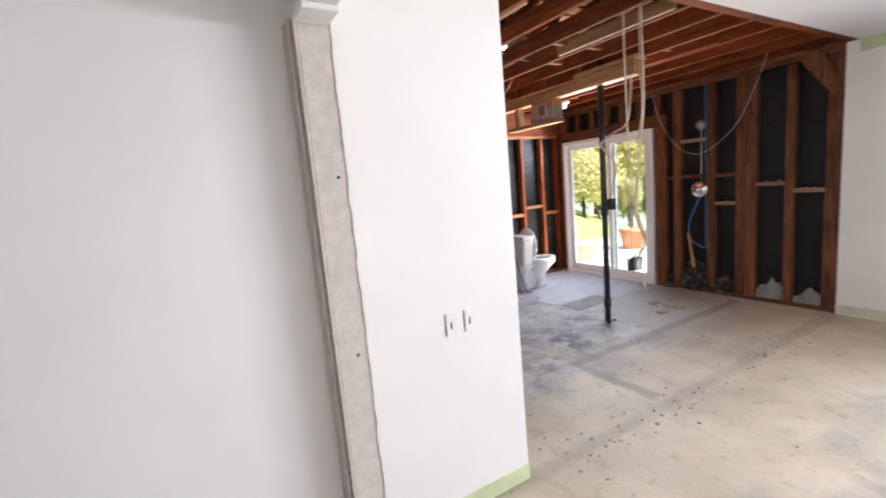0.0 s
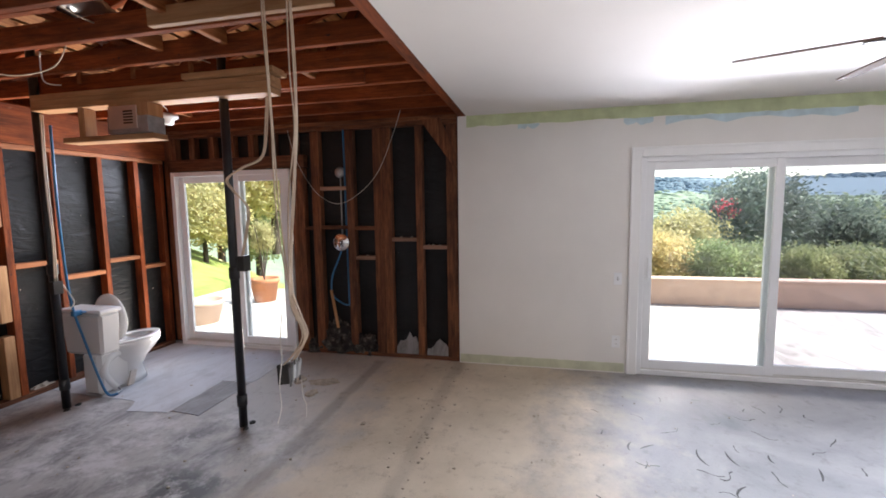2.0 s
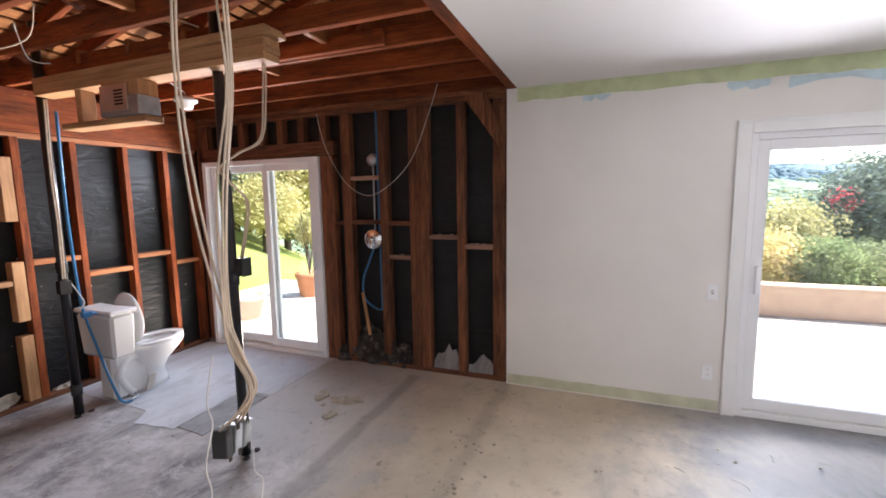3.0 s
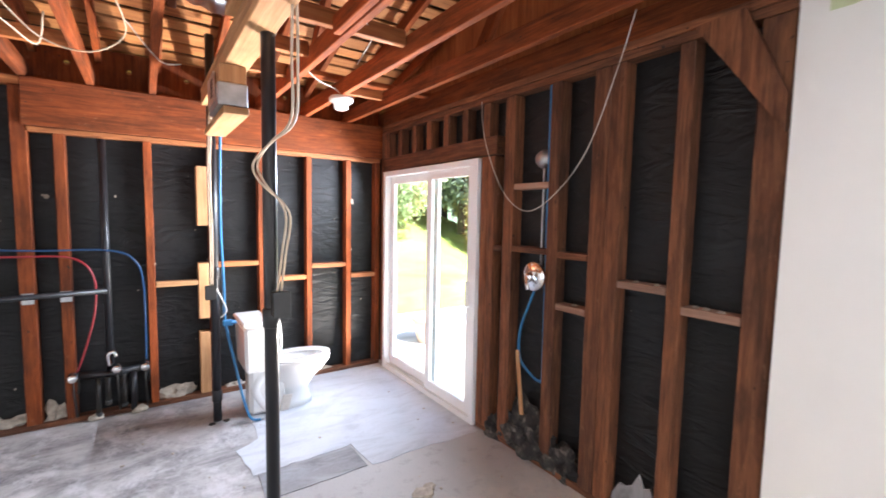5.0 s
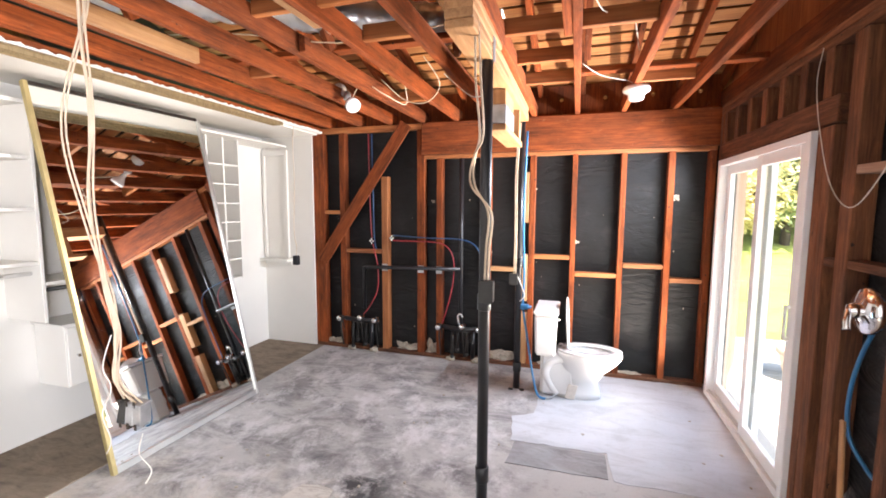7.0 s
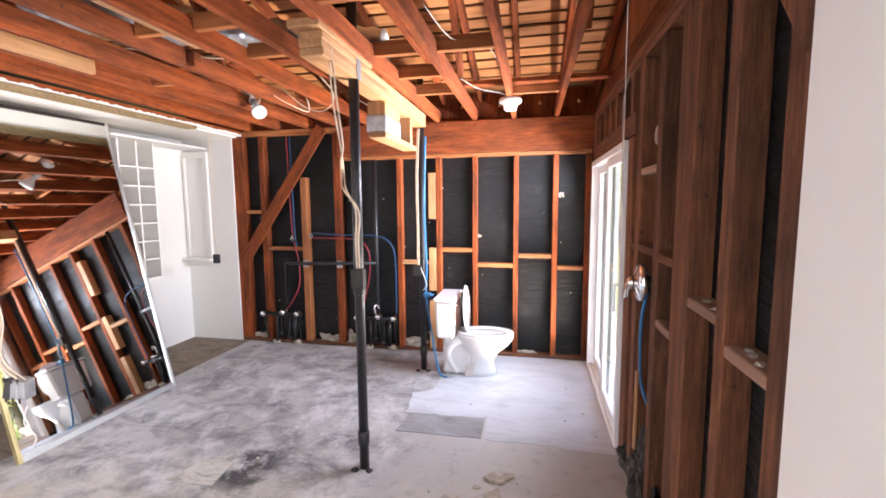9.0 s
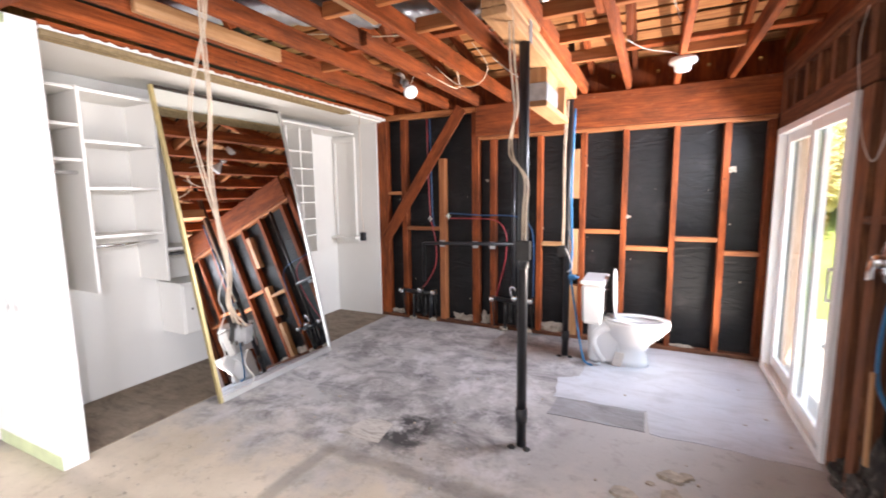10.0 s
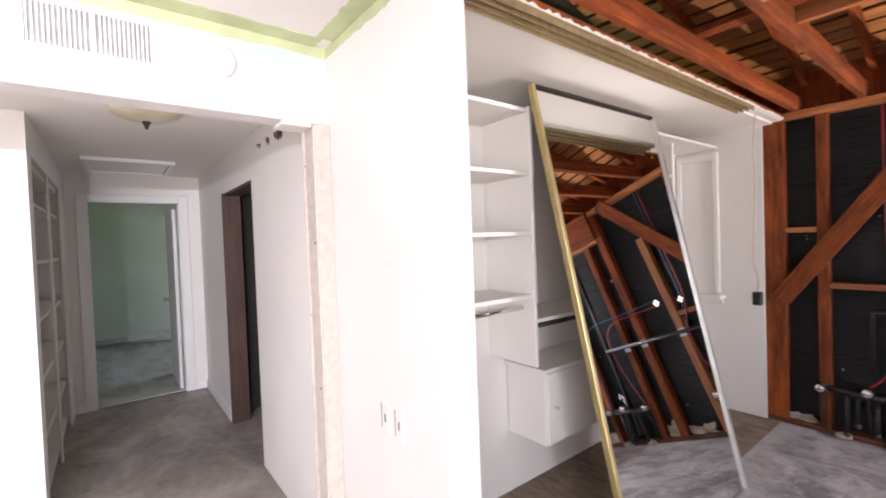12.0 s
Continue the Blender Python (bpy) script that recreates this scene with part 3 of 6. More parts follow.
rough_strip("trim_patch_blue", ((XW, 1.47, CEIL_Z - 0.05), (XW, 1.22, CEIL_Z - 0.05), 0.05, (1, 0, 0)), BLUE, 20, 0.02, 0.0025, (0, 0, -1), None, 31)
for o in list(scene.objects):
    if o.name.startswith("trim_"):
        structure(o, "ragged strip of old green or blue paint left where moulding came off")


# ---- hall and vestibule ----
hall = structure(group_box("wall_hall_north", [(-1.17, 0.16, HALL_Y, HALL_Y + 0.12, 0, 2.42), (-3.5, -2.17, HALL_Y, HALL_Y + 0.12, 0, 2.42), (-2.17, -1.17, HALL_Y, HALL_Y + 0.12, 2.10, 2.42)], WALL, None, 0.002), "white hall wall with an open doorway")
structure(group_box("wall_hall_south", [(-3.5, -3.2, 0.33, 0.48, 0, 2.42), (-1.35, -1.2, 0.05, 0.48, 0, 2.42), (-3.2, -1.35, 0.05, 0.11, 0, 2.42), (-3.2, -1.35, 0.11, 0.48, 2.2, 2.42), (-1.35, -1.2, -1.6, 0.05, 0, 2.42)], WALL), "white hall wall with a built-in shelf recess")
structure(group_box("wall_hall_west", [(-3.6, -3.5, -1.0, 0.64, 0, 2.42), (-3.6, -3.5, 1.46, 3.4, 0, 2.42), (-3.6, -3.5, 0.64, 1.46, 2.13, 2.42)], WALL), "white end wall of the hall with a doorway")
structure(box("wall_vestibule_south", -1.3, 0.15, -1.7, -1.6, 0, 2.42, WALL), "plain white wall closing the vestibule")
structure(group_box("ceiling_hall", [(-3.6, 0.2, -1.7, 1.78, 2.42, 2.44)], CEIL), "white hall ceiling with an attic hatch")
structure(group_box("ceiling_back_room", [(-7.0, -3.6, -1.0, 3.4, 2.42, 2.44)], CEIL), "plain white ceiling")
structure(group_box("wall_back_room", [(-7.0, -6.9, -1.0, 3.4, 0, 2.42), (-6.9, -5.6, 3.3, 3.4, 0, 2.42), (-4.4, -3.6, 3.3, 3.4, 0, 2.42), (-5.6, -4.4, 3.3, 3.4, 2.05, 2.42), (-5.6, -4.4, 3.3, 3.4, 0, 0.9), (-6.9, -3.6, -1.0, -0.9, 0, 2.42)], SAGE), "sage green walls of the room past the hall")
# the side room's darkness is put into its walls as near-black colour
structure(group_box("wall_side_room", [(-2.4, -0.9, 2.9, 3.0, 0, 2.42), (-2.5, -2.4, 1.78, 3.0, 0, 2.42), (-0.9, -0.8, 1.78, 3.0, 0, 2.42), (-2.5, -0.8, 1.78, 3.0, 2.42, 2.46)], DARK), "side room past the hall doorway, its shade painted near-black")
structure(group_box("door_1", [(-2.17, -2.14, 1.645, 1.80, 0, 2.10), (-1.195, -1.17, 1.663, 1.80, 0, 2.10), (-2.14, -1.195, 1.663, 1.80, 2.075, 2.10)], STAIN, None, 0.003), "bare brown wooden door lining in the hall")
structure(group_box("trim_hall_door", [(-3.5, -3.48, 0.565, 0.65, 0, 2.20), (-3.5, -3.48, 1.45, 1.54, 0, 2.20), (-3.5, -3.48, 0.65, 1.45, 2.12, 2.20), (-3.6, -3.5, 0.64, 0.66, 0, 2.13), (-3.6, -3.5, 1.44, 1.46, 0, 2.13)], TRIM, None, 0.004), "white door casing at the end of the hall")
structure(group_box("baseboard", [(-3.5, -3.485, 0.48, 0.563, 0, 0.09), (-3.5, -3.485, 1.542, 1.66, 0, 0.09), (-3.48, -2.18, 1.645, 1.66, 0.0, 0.09)], TRIM), "white hall skirting board")
structure(group_box("trim_hatch", [(-3.3, -3.26, 0.66, 1.34, 2.39, 2.42), (-2.56, -2.52, 0.66, 1.34, 2.39, 2.42), (-3.26, -2.56, 0.66, 0.70, 2.39, 2.42), (-3.26, -2.56, 1.30, 1.34, 2.39, 2.42), (-3.26, -2.56, 0.70, 1.30, 2.41, 2.42)], TRIM, None, 0.003), "white framed attic hatch in the hall ceiling")
for i, (x, w, h) in enumerate([(-0.42, 0.10, 0.05), (-0.53, 0.05, 0.035), (-0.68, 0.07, 0.03), (-0.88, 0.10, 0.02)]):
    structure(rough_strip("trim_torn_paint", ((x, HALL_Y, 2.30), (x - w, HALL_Y, 2.315), h, (0, -1, 0)), STAIN, 9, 0.02, 0.002, (0, 0, -1), None, 60 + i), "brown torn paint patch high on the hall wall")
post = structure(group_box("trim_jamb", [(0.162, 0.285, 1.575, 1.65, 0, 2.153), (0.150, 0.160, 1.565, 1.66, 0, 2.153), (0.136, 0.148, 1.585, 1.66, 0, 2.153)], RAW, None, 0.004), "raw wood jamb post with torn paint edges")
for z in (0.32, 0.50, 0.95, 1.28, 1.62, 1.98):
    lathe("nail", [(0.001, -0.002), (0.006, 0.0), (0.006, 0.002), (0.002, 0.003)], DARK, post, (0.20 + 0.05 * math.sin(z * 9), 1.5745, z), "-Y", 8)
structure(rough_strip("trim_torn_edge", ((0.287, 1.573, 0.01), (0.287, 1.573, 2.14), 0.010, (0, -1, 0)), WALL, 90, 0.005, 0.002, (-1, 0, 0), None, 71), "torn white paint edge along the bare jamb")
structure(group_box("trim_jamb_header", [(0.15, 0.275, 1.44, 1.57, 2.135, 2.155)], WALL, None, 0.004), "raw wood end of the opening head")


def hall_shelf():
    e = empty("bookcase", (-2.28, 0.29, 0))
    group_box("body", [(-0.92, -0.9, -0.17, 0.17, 0, 2.2), (0.9, 0.92, -0.17, 0.17, 0, 2.2), (-0.9, 0.9, -0.17, -0.15, 0, 2.2)], CLOSET, e, 0.002)
    for z in (0.08, 0.42, 0.80, 1.18, 1.56, 1.94, 2.18):
        box("shelf", -0.9, 0.9, -0.15, 0.16, z - 0.012, z + 0.012, CLOSET, e, 0.002)
    group_box("face_frame", [(-0.92, -0.86, 0.17, 0.185, 0, 2.2), (0.86, 0.92, 0.17, 0.185, 0, 2.2), (-0.03, 0.03, 0.17, 0.185, 0, 2.2)], CLOSET, e, 0.002)
    return tagged(e, "white painted built-in hall bookcase with empty shelves", "bookcase")


hall_shelf()

hd = empty("door_slab", (-3.62, 1.43, 0))
box("leaf", -0.78, 0.0, -0.035, 0.0, 0.01, 2.07, TRIM, hd, 0.003)
lathe("knob", [(0.012, 0), (0.012, 0.03), (0.027, 0.045), (0.027, 0.06), (0.012, 0.068)], CHROME, hd, (-0.7, -0.035, 0.98), "-Y", 14)
tagged(hd, "white hall door standing open into the far room", "door")

heater = empty("baseboard_heater", (-6.86, 1.0, 0.0))
group_box("casing", [(-0.03, 0.04, -1.4, 0.6, 0.07, 0.17)], GALV, heater, 0.006)
group_box("cover", [(-0.03, 0.05, -1.4, 0.6, 0.17, 0.19)], SAGE, heater, 0.004)
tagged(heater, "grey low baseboard heater along a sage wall", "heater")

grille = empty("air_grille", (XW, 0.82, 2.34))
group_box("frame", [(0, 0.012, -0.19, 0.19, 0.085, 0.11), (0, 0.012, -0.19, 0.19, -0.075, -0.05), (0, 0.012, -0.19, -0.17, -0.05, 0.085), (0, 0.012, 0.17, 0.19, -0.05, 0.085), (0, 0.011, -0.008, 0.008, -0.05, 0.085)], TRIM, grille, 0.002)
for i in range(26):
    y = -0.165 + i * 0.0132
    if abs(y) > 0.009:
        box("slat", 0.001, 0.009, y - 0.0025, y + 0.0025, -0.05, 0.085, TRIM, grille)
box("duct_shadow_plate", -0.0005, 0.0008, -0.17, 0.17, -0.05, 0.085, GALV, grille)
tagged(grille, "white metal return air grille above the hall opening", "grille")

smoke = empty("smoke_detector", (XW, 1.20, 2.35))
lathe("cover", [(0.068, 0), (0.068, 0.014), (0.06, 0.026), (0.05, 0.034), (0.02, 0.036)], VINYL, smoke, (0, 0, 0), "X", 28)
lathe("button", [(0.012, 0), (0.012, 0.004)], TRIM, smoke, (0.036, 0.02, -0.01), "X", 12)
tagged(smoke, "round white smoke detector on the wall", "smoke detector")

dome = empty("ceiling_lamp", (-0.72, 1.02, 2.42))
lathe("pan", [(0.19, 0), (0.19, 0.02), (0.17, 0.03)], TRIM, dome, (0, 0, 0), "-Z", 28)
lathe("shade", [(0.18, 0.03), (0.16, 0.06), (0.11, 0.085), (0.05, 0.098), (0.01, 0.10)], SHADE, dome, (0, 0, 0), "-Z", 28)
lathe("finial", [(0.02, 0.10), (0.02, 0.108), (0.012, 0.12), (0.006, 0.14)], DARK, dome, (0, 0, 0), "-Z", 12)
tagged(dome, "unlit amber glass dome ceiling lamp with dark finial", "ceiling lamp")


def wall_plate(at, axis, kind, label):
    e = empty(kind, at)
    t = pose(0, 0, 0, 0, 0, {"W": 0, "S": 90}[axis])
    e.matrix_local = Matrix.Translation(at) @ t
    box("plate", -0.006, 0, -0.036, 0.036, -0.058, 0.058, VINYL, e, 0.002)
    if kind == "wall_socket":
        for z in (-0.022, 0.022):
            box("socket_face", -0.008, -0.005, -0.017, 0.017, z - 0.014, z + 0.014, TRIM, e, 0.002)
            for y in (-0.006, 0.006):
                box("slot", -0.0086, -0.0078, y - 0.0012, y + 0.0012, z - 0.004, z + 0.006, DARK, e)
    else:
        box("toggle", -0.014, -0.005, -0.005, 0.005, -0.008, 0.012, TRIM, e, 0.002)
        box("slot", -0.0068, -0.0055, -0.007, 0.007, -0.014, 0.014, DARK, e)
    return tagged(e, label, "socket" if kind == "wall_socket" else "switch")


wall_plate((XE, 0.115, 0.92), "W", "light_switch", "white light switch plate on the plaster wall")
wall_plate((XE, 0.12, 0.31), "W", "wall_socket", "white double socket plate near the floor")
# two open switch cut-outs with no plate on the short wall return
for x in (0.70, 0.80):
    e = empty("switch_box", (x, 1.65, 0.94))
    group_box("rim", [(-0.032, -0.027, -0.002, 0.0, -0.055, 0.055), (0.027, 0.032, -0.002, 0.0, -0.055, 0.055), (-0.027, 0.027, -0.002, 0, 0.05, 0.055), (-0.027, 0.027, -0.002, 0, -0.055, -0.05)], WALL, e)
    box("device", -0.026, 0.026, -0.0035, -0.0005, -0.049, 0.049, WALL, e, 0.001)
    group_box("slot", [(-0.028, -0.0245, -0.0042, -0.003, -0.05, 0.05), (-0.004, 0.004, -0.0045, -0.003, -0.02, 0.012)], DARK, e)
    tagged(e, "white switch without a cover plate in the wall return", "switch")


# ---- framed walls of the stripped bath ----
def paper_wall(name, boxes, label):
    return structure(group_box(name, boxes, FELT), label)


wall_north = paper_wall("wall_north", [(0.85, XP + 0.05, YP, YP + 0.05, 0.0, 2.55)], "open stud wall backed with black building paper")
wall_stud = paper_wall("wall_east_open", [(XP, XP + 0.04, 1.64, 3.49, 0.0, 2.55), (XP, XP + 0.04, 5.10, YP, 0.0, 2.55), (XP, XP + 0.04, 3.49, 5.10, 2.06, 2.55)], "open stud wall backed with black building paper")
ND, NY = 0.09, YN + 0.045            # stud depth and middle line
for x0, x1, z0, z1, mat in [
    (0.925, 1.065, 0.04, 2.47, OLD), (1.265, 1.335, 0.04, 2.47, OLD), (1.785, 1.86, 0.04, 1.98, DECK), (2.205, 2.29, 0.04, 2.47, OLD),
    (2.425, 2.49, 0.04, 2.16, OLD), (2.955, 3.01, 0.04, 2.16, OLD), (3.315, 3.395, 0.04, 0.58, FRESH), (3.315, 3.395, 0.70, 1.18, FRESH), (3.315, 3.395, 1.50, 2.0, FRESH), (3.40, 3.455, 0.04, 2.16, OLD),
    (3.80, 3.85, 0.04, 2.16, OLD), (4.235, 4.285, 0.04, 2.16, OLD), (4.635, 4.69, 0.04, 2.16, OLD), (4.96, 5.015, 0.04, 2.16, OLD)]:
    member("stud", ((x0 + x1) / 2, NY, z0), ((x0 + x1) / 2, NY, z1), x1 - x0, ND, mat, wall_north, (0, 1, 0))
for z0, z1, x0, x1 in [(0.0, 0.04, 0.925, 5.015)]:
    member("sole_plate", (x0, NY, (z0 + z1) / 2), (x1, NY, (z0 + z1) / 2), ND, z1 - z0, SHADED_BROWN, wall_north)
member("top_plate", (0.93, NY, 2.50), (2.28, NY, 2.50), ND, 0.06, DECK, wall_north)
member("header_plate", (2.29, NY, 2.178), (5.015, NY, 2.178), ND + 0.01, 0.035, DECK, wall_north)
member("header_beam", (2.27, YN + 0.03, 2.362), (5.03, YN + 0.03, 2.362), 0.13, 0.325, OLD, wall_north)
member("top_plate", (2.28, NY + 0.02, 2.535), (5.03, NY + 0.02, 2.535), ND, 0.02, OLD, wall_north)
member("brace", (1.03, YN - 0.012, 1.02), (2.09, YN - 0.012, 2.53), 0.135, 0.024, OLD, wall_north, (0, 1, 0))
for x0, x1, z in [(1.067, 1.263, 1.585), (1.337, 1.783, 1.15), (3.012, 3.313, 1.015), (3.457, 3.798, 1.16), (3.852, 4.233, 1.0), (4.287, 4.633, 1.105), (4.692, 4.958, 0.985)]:
    member("block", (x0, NY, z), (x1, NY, z), ND - 0.004, 0.042, FRESH if z in (1.015,) else DECK, wall_north)
for x, z in [(1.82, 0.975), (2.248, 0.975), (2.457, 0.975)]:
    box("nail_plate", x - 0.034, x + 0.034, YN - 0.003, YN - 0.0005, z - 0.04, z + 0.04, GALV, wall_north)

EX = XS + 0.045
for y0, y1, z1, mat in [(1.65, 1.765, 2.44, SHADED_BROWN), (2.02, 2.09, 2.44, SHADED_BROWN), (2.36, 2.445, 2.44, SHADED_BROWN), (2.448, 2.55, 2.44, SHADED_BROWN), (2.775, 2.86, 2.44, SHADED_BROWN), (3.17, 3.265, 2.44, SHADED_BROWN), (3.365, 3.44, 2.06, SHADED_BROWN), (3.443, 3.515, 2.06, SHADED_BROWN), (5.075, 5.16, 2.44, SHADED_BROWN)]:
    member("stud", (EX, (y0 + y1) / 2, 0.04), (EX, (y0 + y1) / 2, z1), y1 - y0, ND, mat, wall_stud, (1, 0, 0))
member("sole_plate", (EX, 1.65, 0.02), (EX, 3.515, 0.02), ND, 0.04, SHADED_BROWN, wall_stud)
member("top_plate", (EX, 1.65, 2.465), (EX, 5.17, 2.465), ND, 0.042, SHADED_BROWN, wall_stud)
member("top_plate", (EX, 1.65, 2.511), (EX, 5.17, 2.511), ND, 0.042, SHADED_BROWN, wall_stud)
member("header_board", (EX, 3.35, 2.135), (EX, 5.12, 2.135), ND, 0.13, SHADED_BROWN, wall_stud)
for i in range(7):
    y = 3.47 + i * 0.26
    member("cripple", (EX, y, 2.202), (EX, y, 2.443), 0.075, ND - 0.006, SHADED_BROWN, wall_stud, (1, 0, 0))
for y0, y1, z, mat in [(2.862, 3.168, 1.83, DUSTY), (2.862, 3.168, 1.41, SHADED_BROWN), (2.552, 2.773, 1.08, DUSTY), (2.552, 2.773, 1.40, SHADED_BROWN), (2.092, 2.358, 1.28, DUSTY), (1.767, 2.018, 1.20, DUSTY), (3.267, 3.363, 1.40, SHADED_BROWN)]:
    member("block", (EX, y0, z), (EX, y1, z), ND - 0.004, 0.04, mat, wall_stud)
bm = bmesh.new()
outline = [(2.02, 2.485), (1.82, 2.50), (1.655, 2.13), (1.655, 1.98)]
near = [bm.verts.new((XS - 0.026, y, z)) for y, z in outline]
far = [bm.verts.new((XS - 0.002, y, z)) for y, z in outline]
bm.faces.new(near)
bm.faces.new(list(reversed(far)))
for k in range(4):
    bm.faces.new((near[k], far[k], far[(k + 1) % 4], near[(k + 1) % 4]))
bmesh.ops.recalc_face_normals(bm, faces=bm.faces)
mesh_ob("brace", bm, SHADED_BROWN, wall_stud)
# crumbs of plaster lying on the blocks between the studs
for k, (y, z) in enumerate([(1.85, 1.222), (1.92, 1.222), (1.97, 1.221), (2.15, 1.302), (2.27, 1.302), (2.66, 1.102)]):
    blob("plaster_crumb", (EX - 0.02 + 0.012 * (k % 3), y, z - 0.001), (0.015, 0.016, 0.008), STONE, wall_stud, 80 + k, 0.8)
# rough mortar left at the foot of the old shower
for i, (y, sx, sz) in enumerate([(2.70, 0.09, 0.16), (2.95, 0.16, 0.20), (3.10, 0.10, 0.24), (3.30, 0.09, 0.14)]):
    blob("mortar_rubble", (XP - 0.05, y, sz * 0.42), (0.055, sx * 1.5, sz * 0.8), RUBBLE, wall_stud, i + 3, 0.9, 4)
for seed, y0, y1, h in [(3, 1.77, 2.0, 0.24), (8, 2.10, 2.34, 0.30)]:
    r = random.Random(seed)
    bm = bmesh.new()
    top = [(y0 + (y1 - y0) * k / 7, h * (1 - abs(k / 7 - 0.4) * 0.9) * r.uniform(0.75, 1.0)) for k in range(8)]
    outline = [(y0, 0.042)] + top + [(y1, 0.042)]
    near = [bm.verts.new((XP - 0.03 - 0.05 * (1 - z / h), y, z)) for y, z in outline]
    far = [bm.verts.new((XP - 0.016 - 0.05 * (1 - z / h), y, z)) for y, z in outline]
    bm.faces.new(near)
    bm.faces.new(list(reversed(far)))
    for k in range(len(outline)):
        q = (k + 1) % len(outline)
        bm.faces.new((near[k], far[k], far[q], near[q]))
    bmesh.ops.recalc_face_normals(bm, faces=bm.faces)
    mesh_ob("board_scrap", bm, PATCHM, wall_stud)
for i, (x, w, h) in enumerate([(1.16, 0.08, 0.07), (2.07, 0.14, 0.09), (2.36, 0.06, 0.12), (3.14, 0.14, 0.10), (3.6, 0.10, 0.05), (4.4, 0.12, 0.04)]):
    blob("mortar_rubble", (x, YP - 0.03, h * 0.3 + 0.01), (w * 0.9, 0.03, h * 0.9), STONE, wall_north, i + 20, 0.9, 3)

# ---- ceiling framing and roof ----
frame_top = structure(empty("ceiling_framing"), "exposed old brown ceiling joists under the roof boards")
JX = [1.14, 1.53, 1.905, 2.28, 2.65, 3.03, 3.43, 3.83, 4.235, 4.66]
JD = 0.118
for i, x in enumerate(JX):
    y0 = YB
    member("joist", (x, y0, JOIST_Z + JD / 2), (x, 5.30, JOIST_Z + JD / 2), 0.044, JD, OLD, frame_top)
member("edge_beam", (1.065, 1.597, CEIL_Z + 0.075), (5.12, 1.597, CEIL_Z + 0.075), 0.075, 0.15, OLD, frame_top)
member("edge_joist", (5.065, 1.63, 2.61), (5.065, 5.3, 2.61), 0.044, 0.15, OLD, frame_top)
# the roof falls towards the north eave
RIDGE_Y, RIDGE_Z, EAVE_Y, EAVE_Z = -0.6, 4.50, 5.75, 2.66
SL = (RIDGE_Z - EAVE_Z) / (RIDGE_Y - EAVE_Y)


def roof_z(y):
    return EAVE_Z + SL * (y - EAVE_Y)


for x in [0.75] + [x + 0.045 for x in JX] + [5.06]:
    member("rafter", (x, EAVE_Y, roof_z(EAVE_Y)), (x, RIDGE_Y, roof_z(RIDGE_Y)), 0.044, 0.10, OLD, frame_top)
for y, x0, x1 in [(3.25, 3.40, 4.21), (3.75, 3.40, 3.81), (4.25, 3.40, 3.81), (2.65, 2.30, 3.01), (3.5, 1.55, 1.885), (3.1, 2.67, 3.01), (4.5, 2.30, 2.63), (2.5, 3.45, 3.81), (4.4, 4.255, 4.64)]:
    member("block", (x0, y, 2.63), (x1, y, 2.63), 0.04, 0.088, DECK, frame_top)
for x, y in [(1.53, 2.6), (2.28, 3.3), (3.03, 3.6), (3.83, 3.9), (4.66, 3.2)]:
    member("strut", (x + 0.06, y, 2.64), (x + 0.06, y - 0.7, roof_z(y - 0.7) - 0.04), 0.04, 0.088, OLD, frame_top)
member("strongback", (1.12, 3.39, JOIST_Z + JD + 0.02), (3.40, 3.38, JOIST_Z + JD + 0.02), 0.085, 0.038, OLD, frame_top)
member("strongback", (3.47, 4.32, JOIST_Z + JD + 0.02), (5.04, 4.30, JOIST_Z + JD + 0.02), 0.085, 0.038, OLD, frame_top)
# short sistered pieces bolted to the joists
for x, y0, y1, mat in [(1.575, 2.0, 3.0, FRESH), (2.60, 1.75, 2.75, FRESH), (2.33, 3.0, 4.2, OLD), (3.785, 2.1, 3.2, OLD)]:
    member("sister_joist", (x, y0, JOIST_Z + 0.05), (x, y1, JOIST_Z + 0.05), 0.042, 0.09, mat, frame_top)

roof = structure(empty("roof_boards"), "spaced brown roof boards seen from below")
n = 0
y = EAVE_Y + 0.05
while y > RIDGE_Y:
    z = roof_z(y) + 0.066
    w = 0.105 if n % 3 else 0.125
    member("plank", (0.2, y, z), (5.5, y + 0.0, z), 0.02, w, ROOFB, roof, (0, 1, SL), 0.003)
    y -= 0.137
    n += 1
# shingle underside over the gaps, then the other side of the attic
bm = bmesh.new()
quad = [(-1.5, 6.3, roof_z(6.3) + 0.105), (5.9, 6.3, roof_z(6.3) + 0.105), (5.9, RIDGE_Y, roof_z(RIDGE_Y) + 0.105), (-1.5, RIDGE_Y, roof_z(RIDGE_Y) + 0.105)]
vs = [bm.verts.new(p) for p in quad] + [bm.verts.new((p[0], p[1], p[2] + 0.03)) for p in quad]
for f in [(0, 1, 2, 3), (7, 6, 5, 4), (0, 4, 5, 1), (1, 5, 6, 2), (2, 6, 7, 3), (3, 7, 4, 0)]:
    bm.faces.new([vs[i] for i in f])
SHING = plain("dark_roof_shingle", (0.06, 0.045, 0.035), 0.95, 0, 0.4, 12)
structure(mesh_ob("roof", bm, SHING), "dark shingle roof over the attic")
structure(group_box("roof_south", [(-1.5, 5.9, -4.6, RIDGE_Y, RIDGE_Z + 0.10, RIDGE_Z + 0.14)], SHING), "dark shingle roof over the rest of the house")
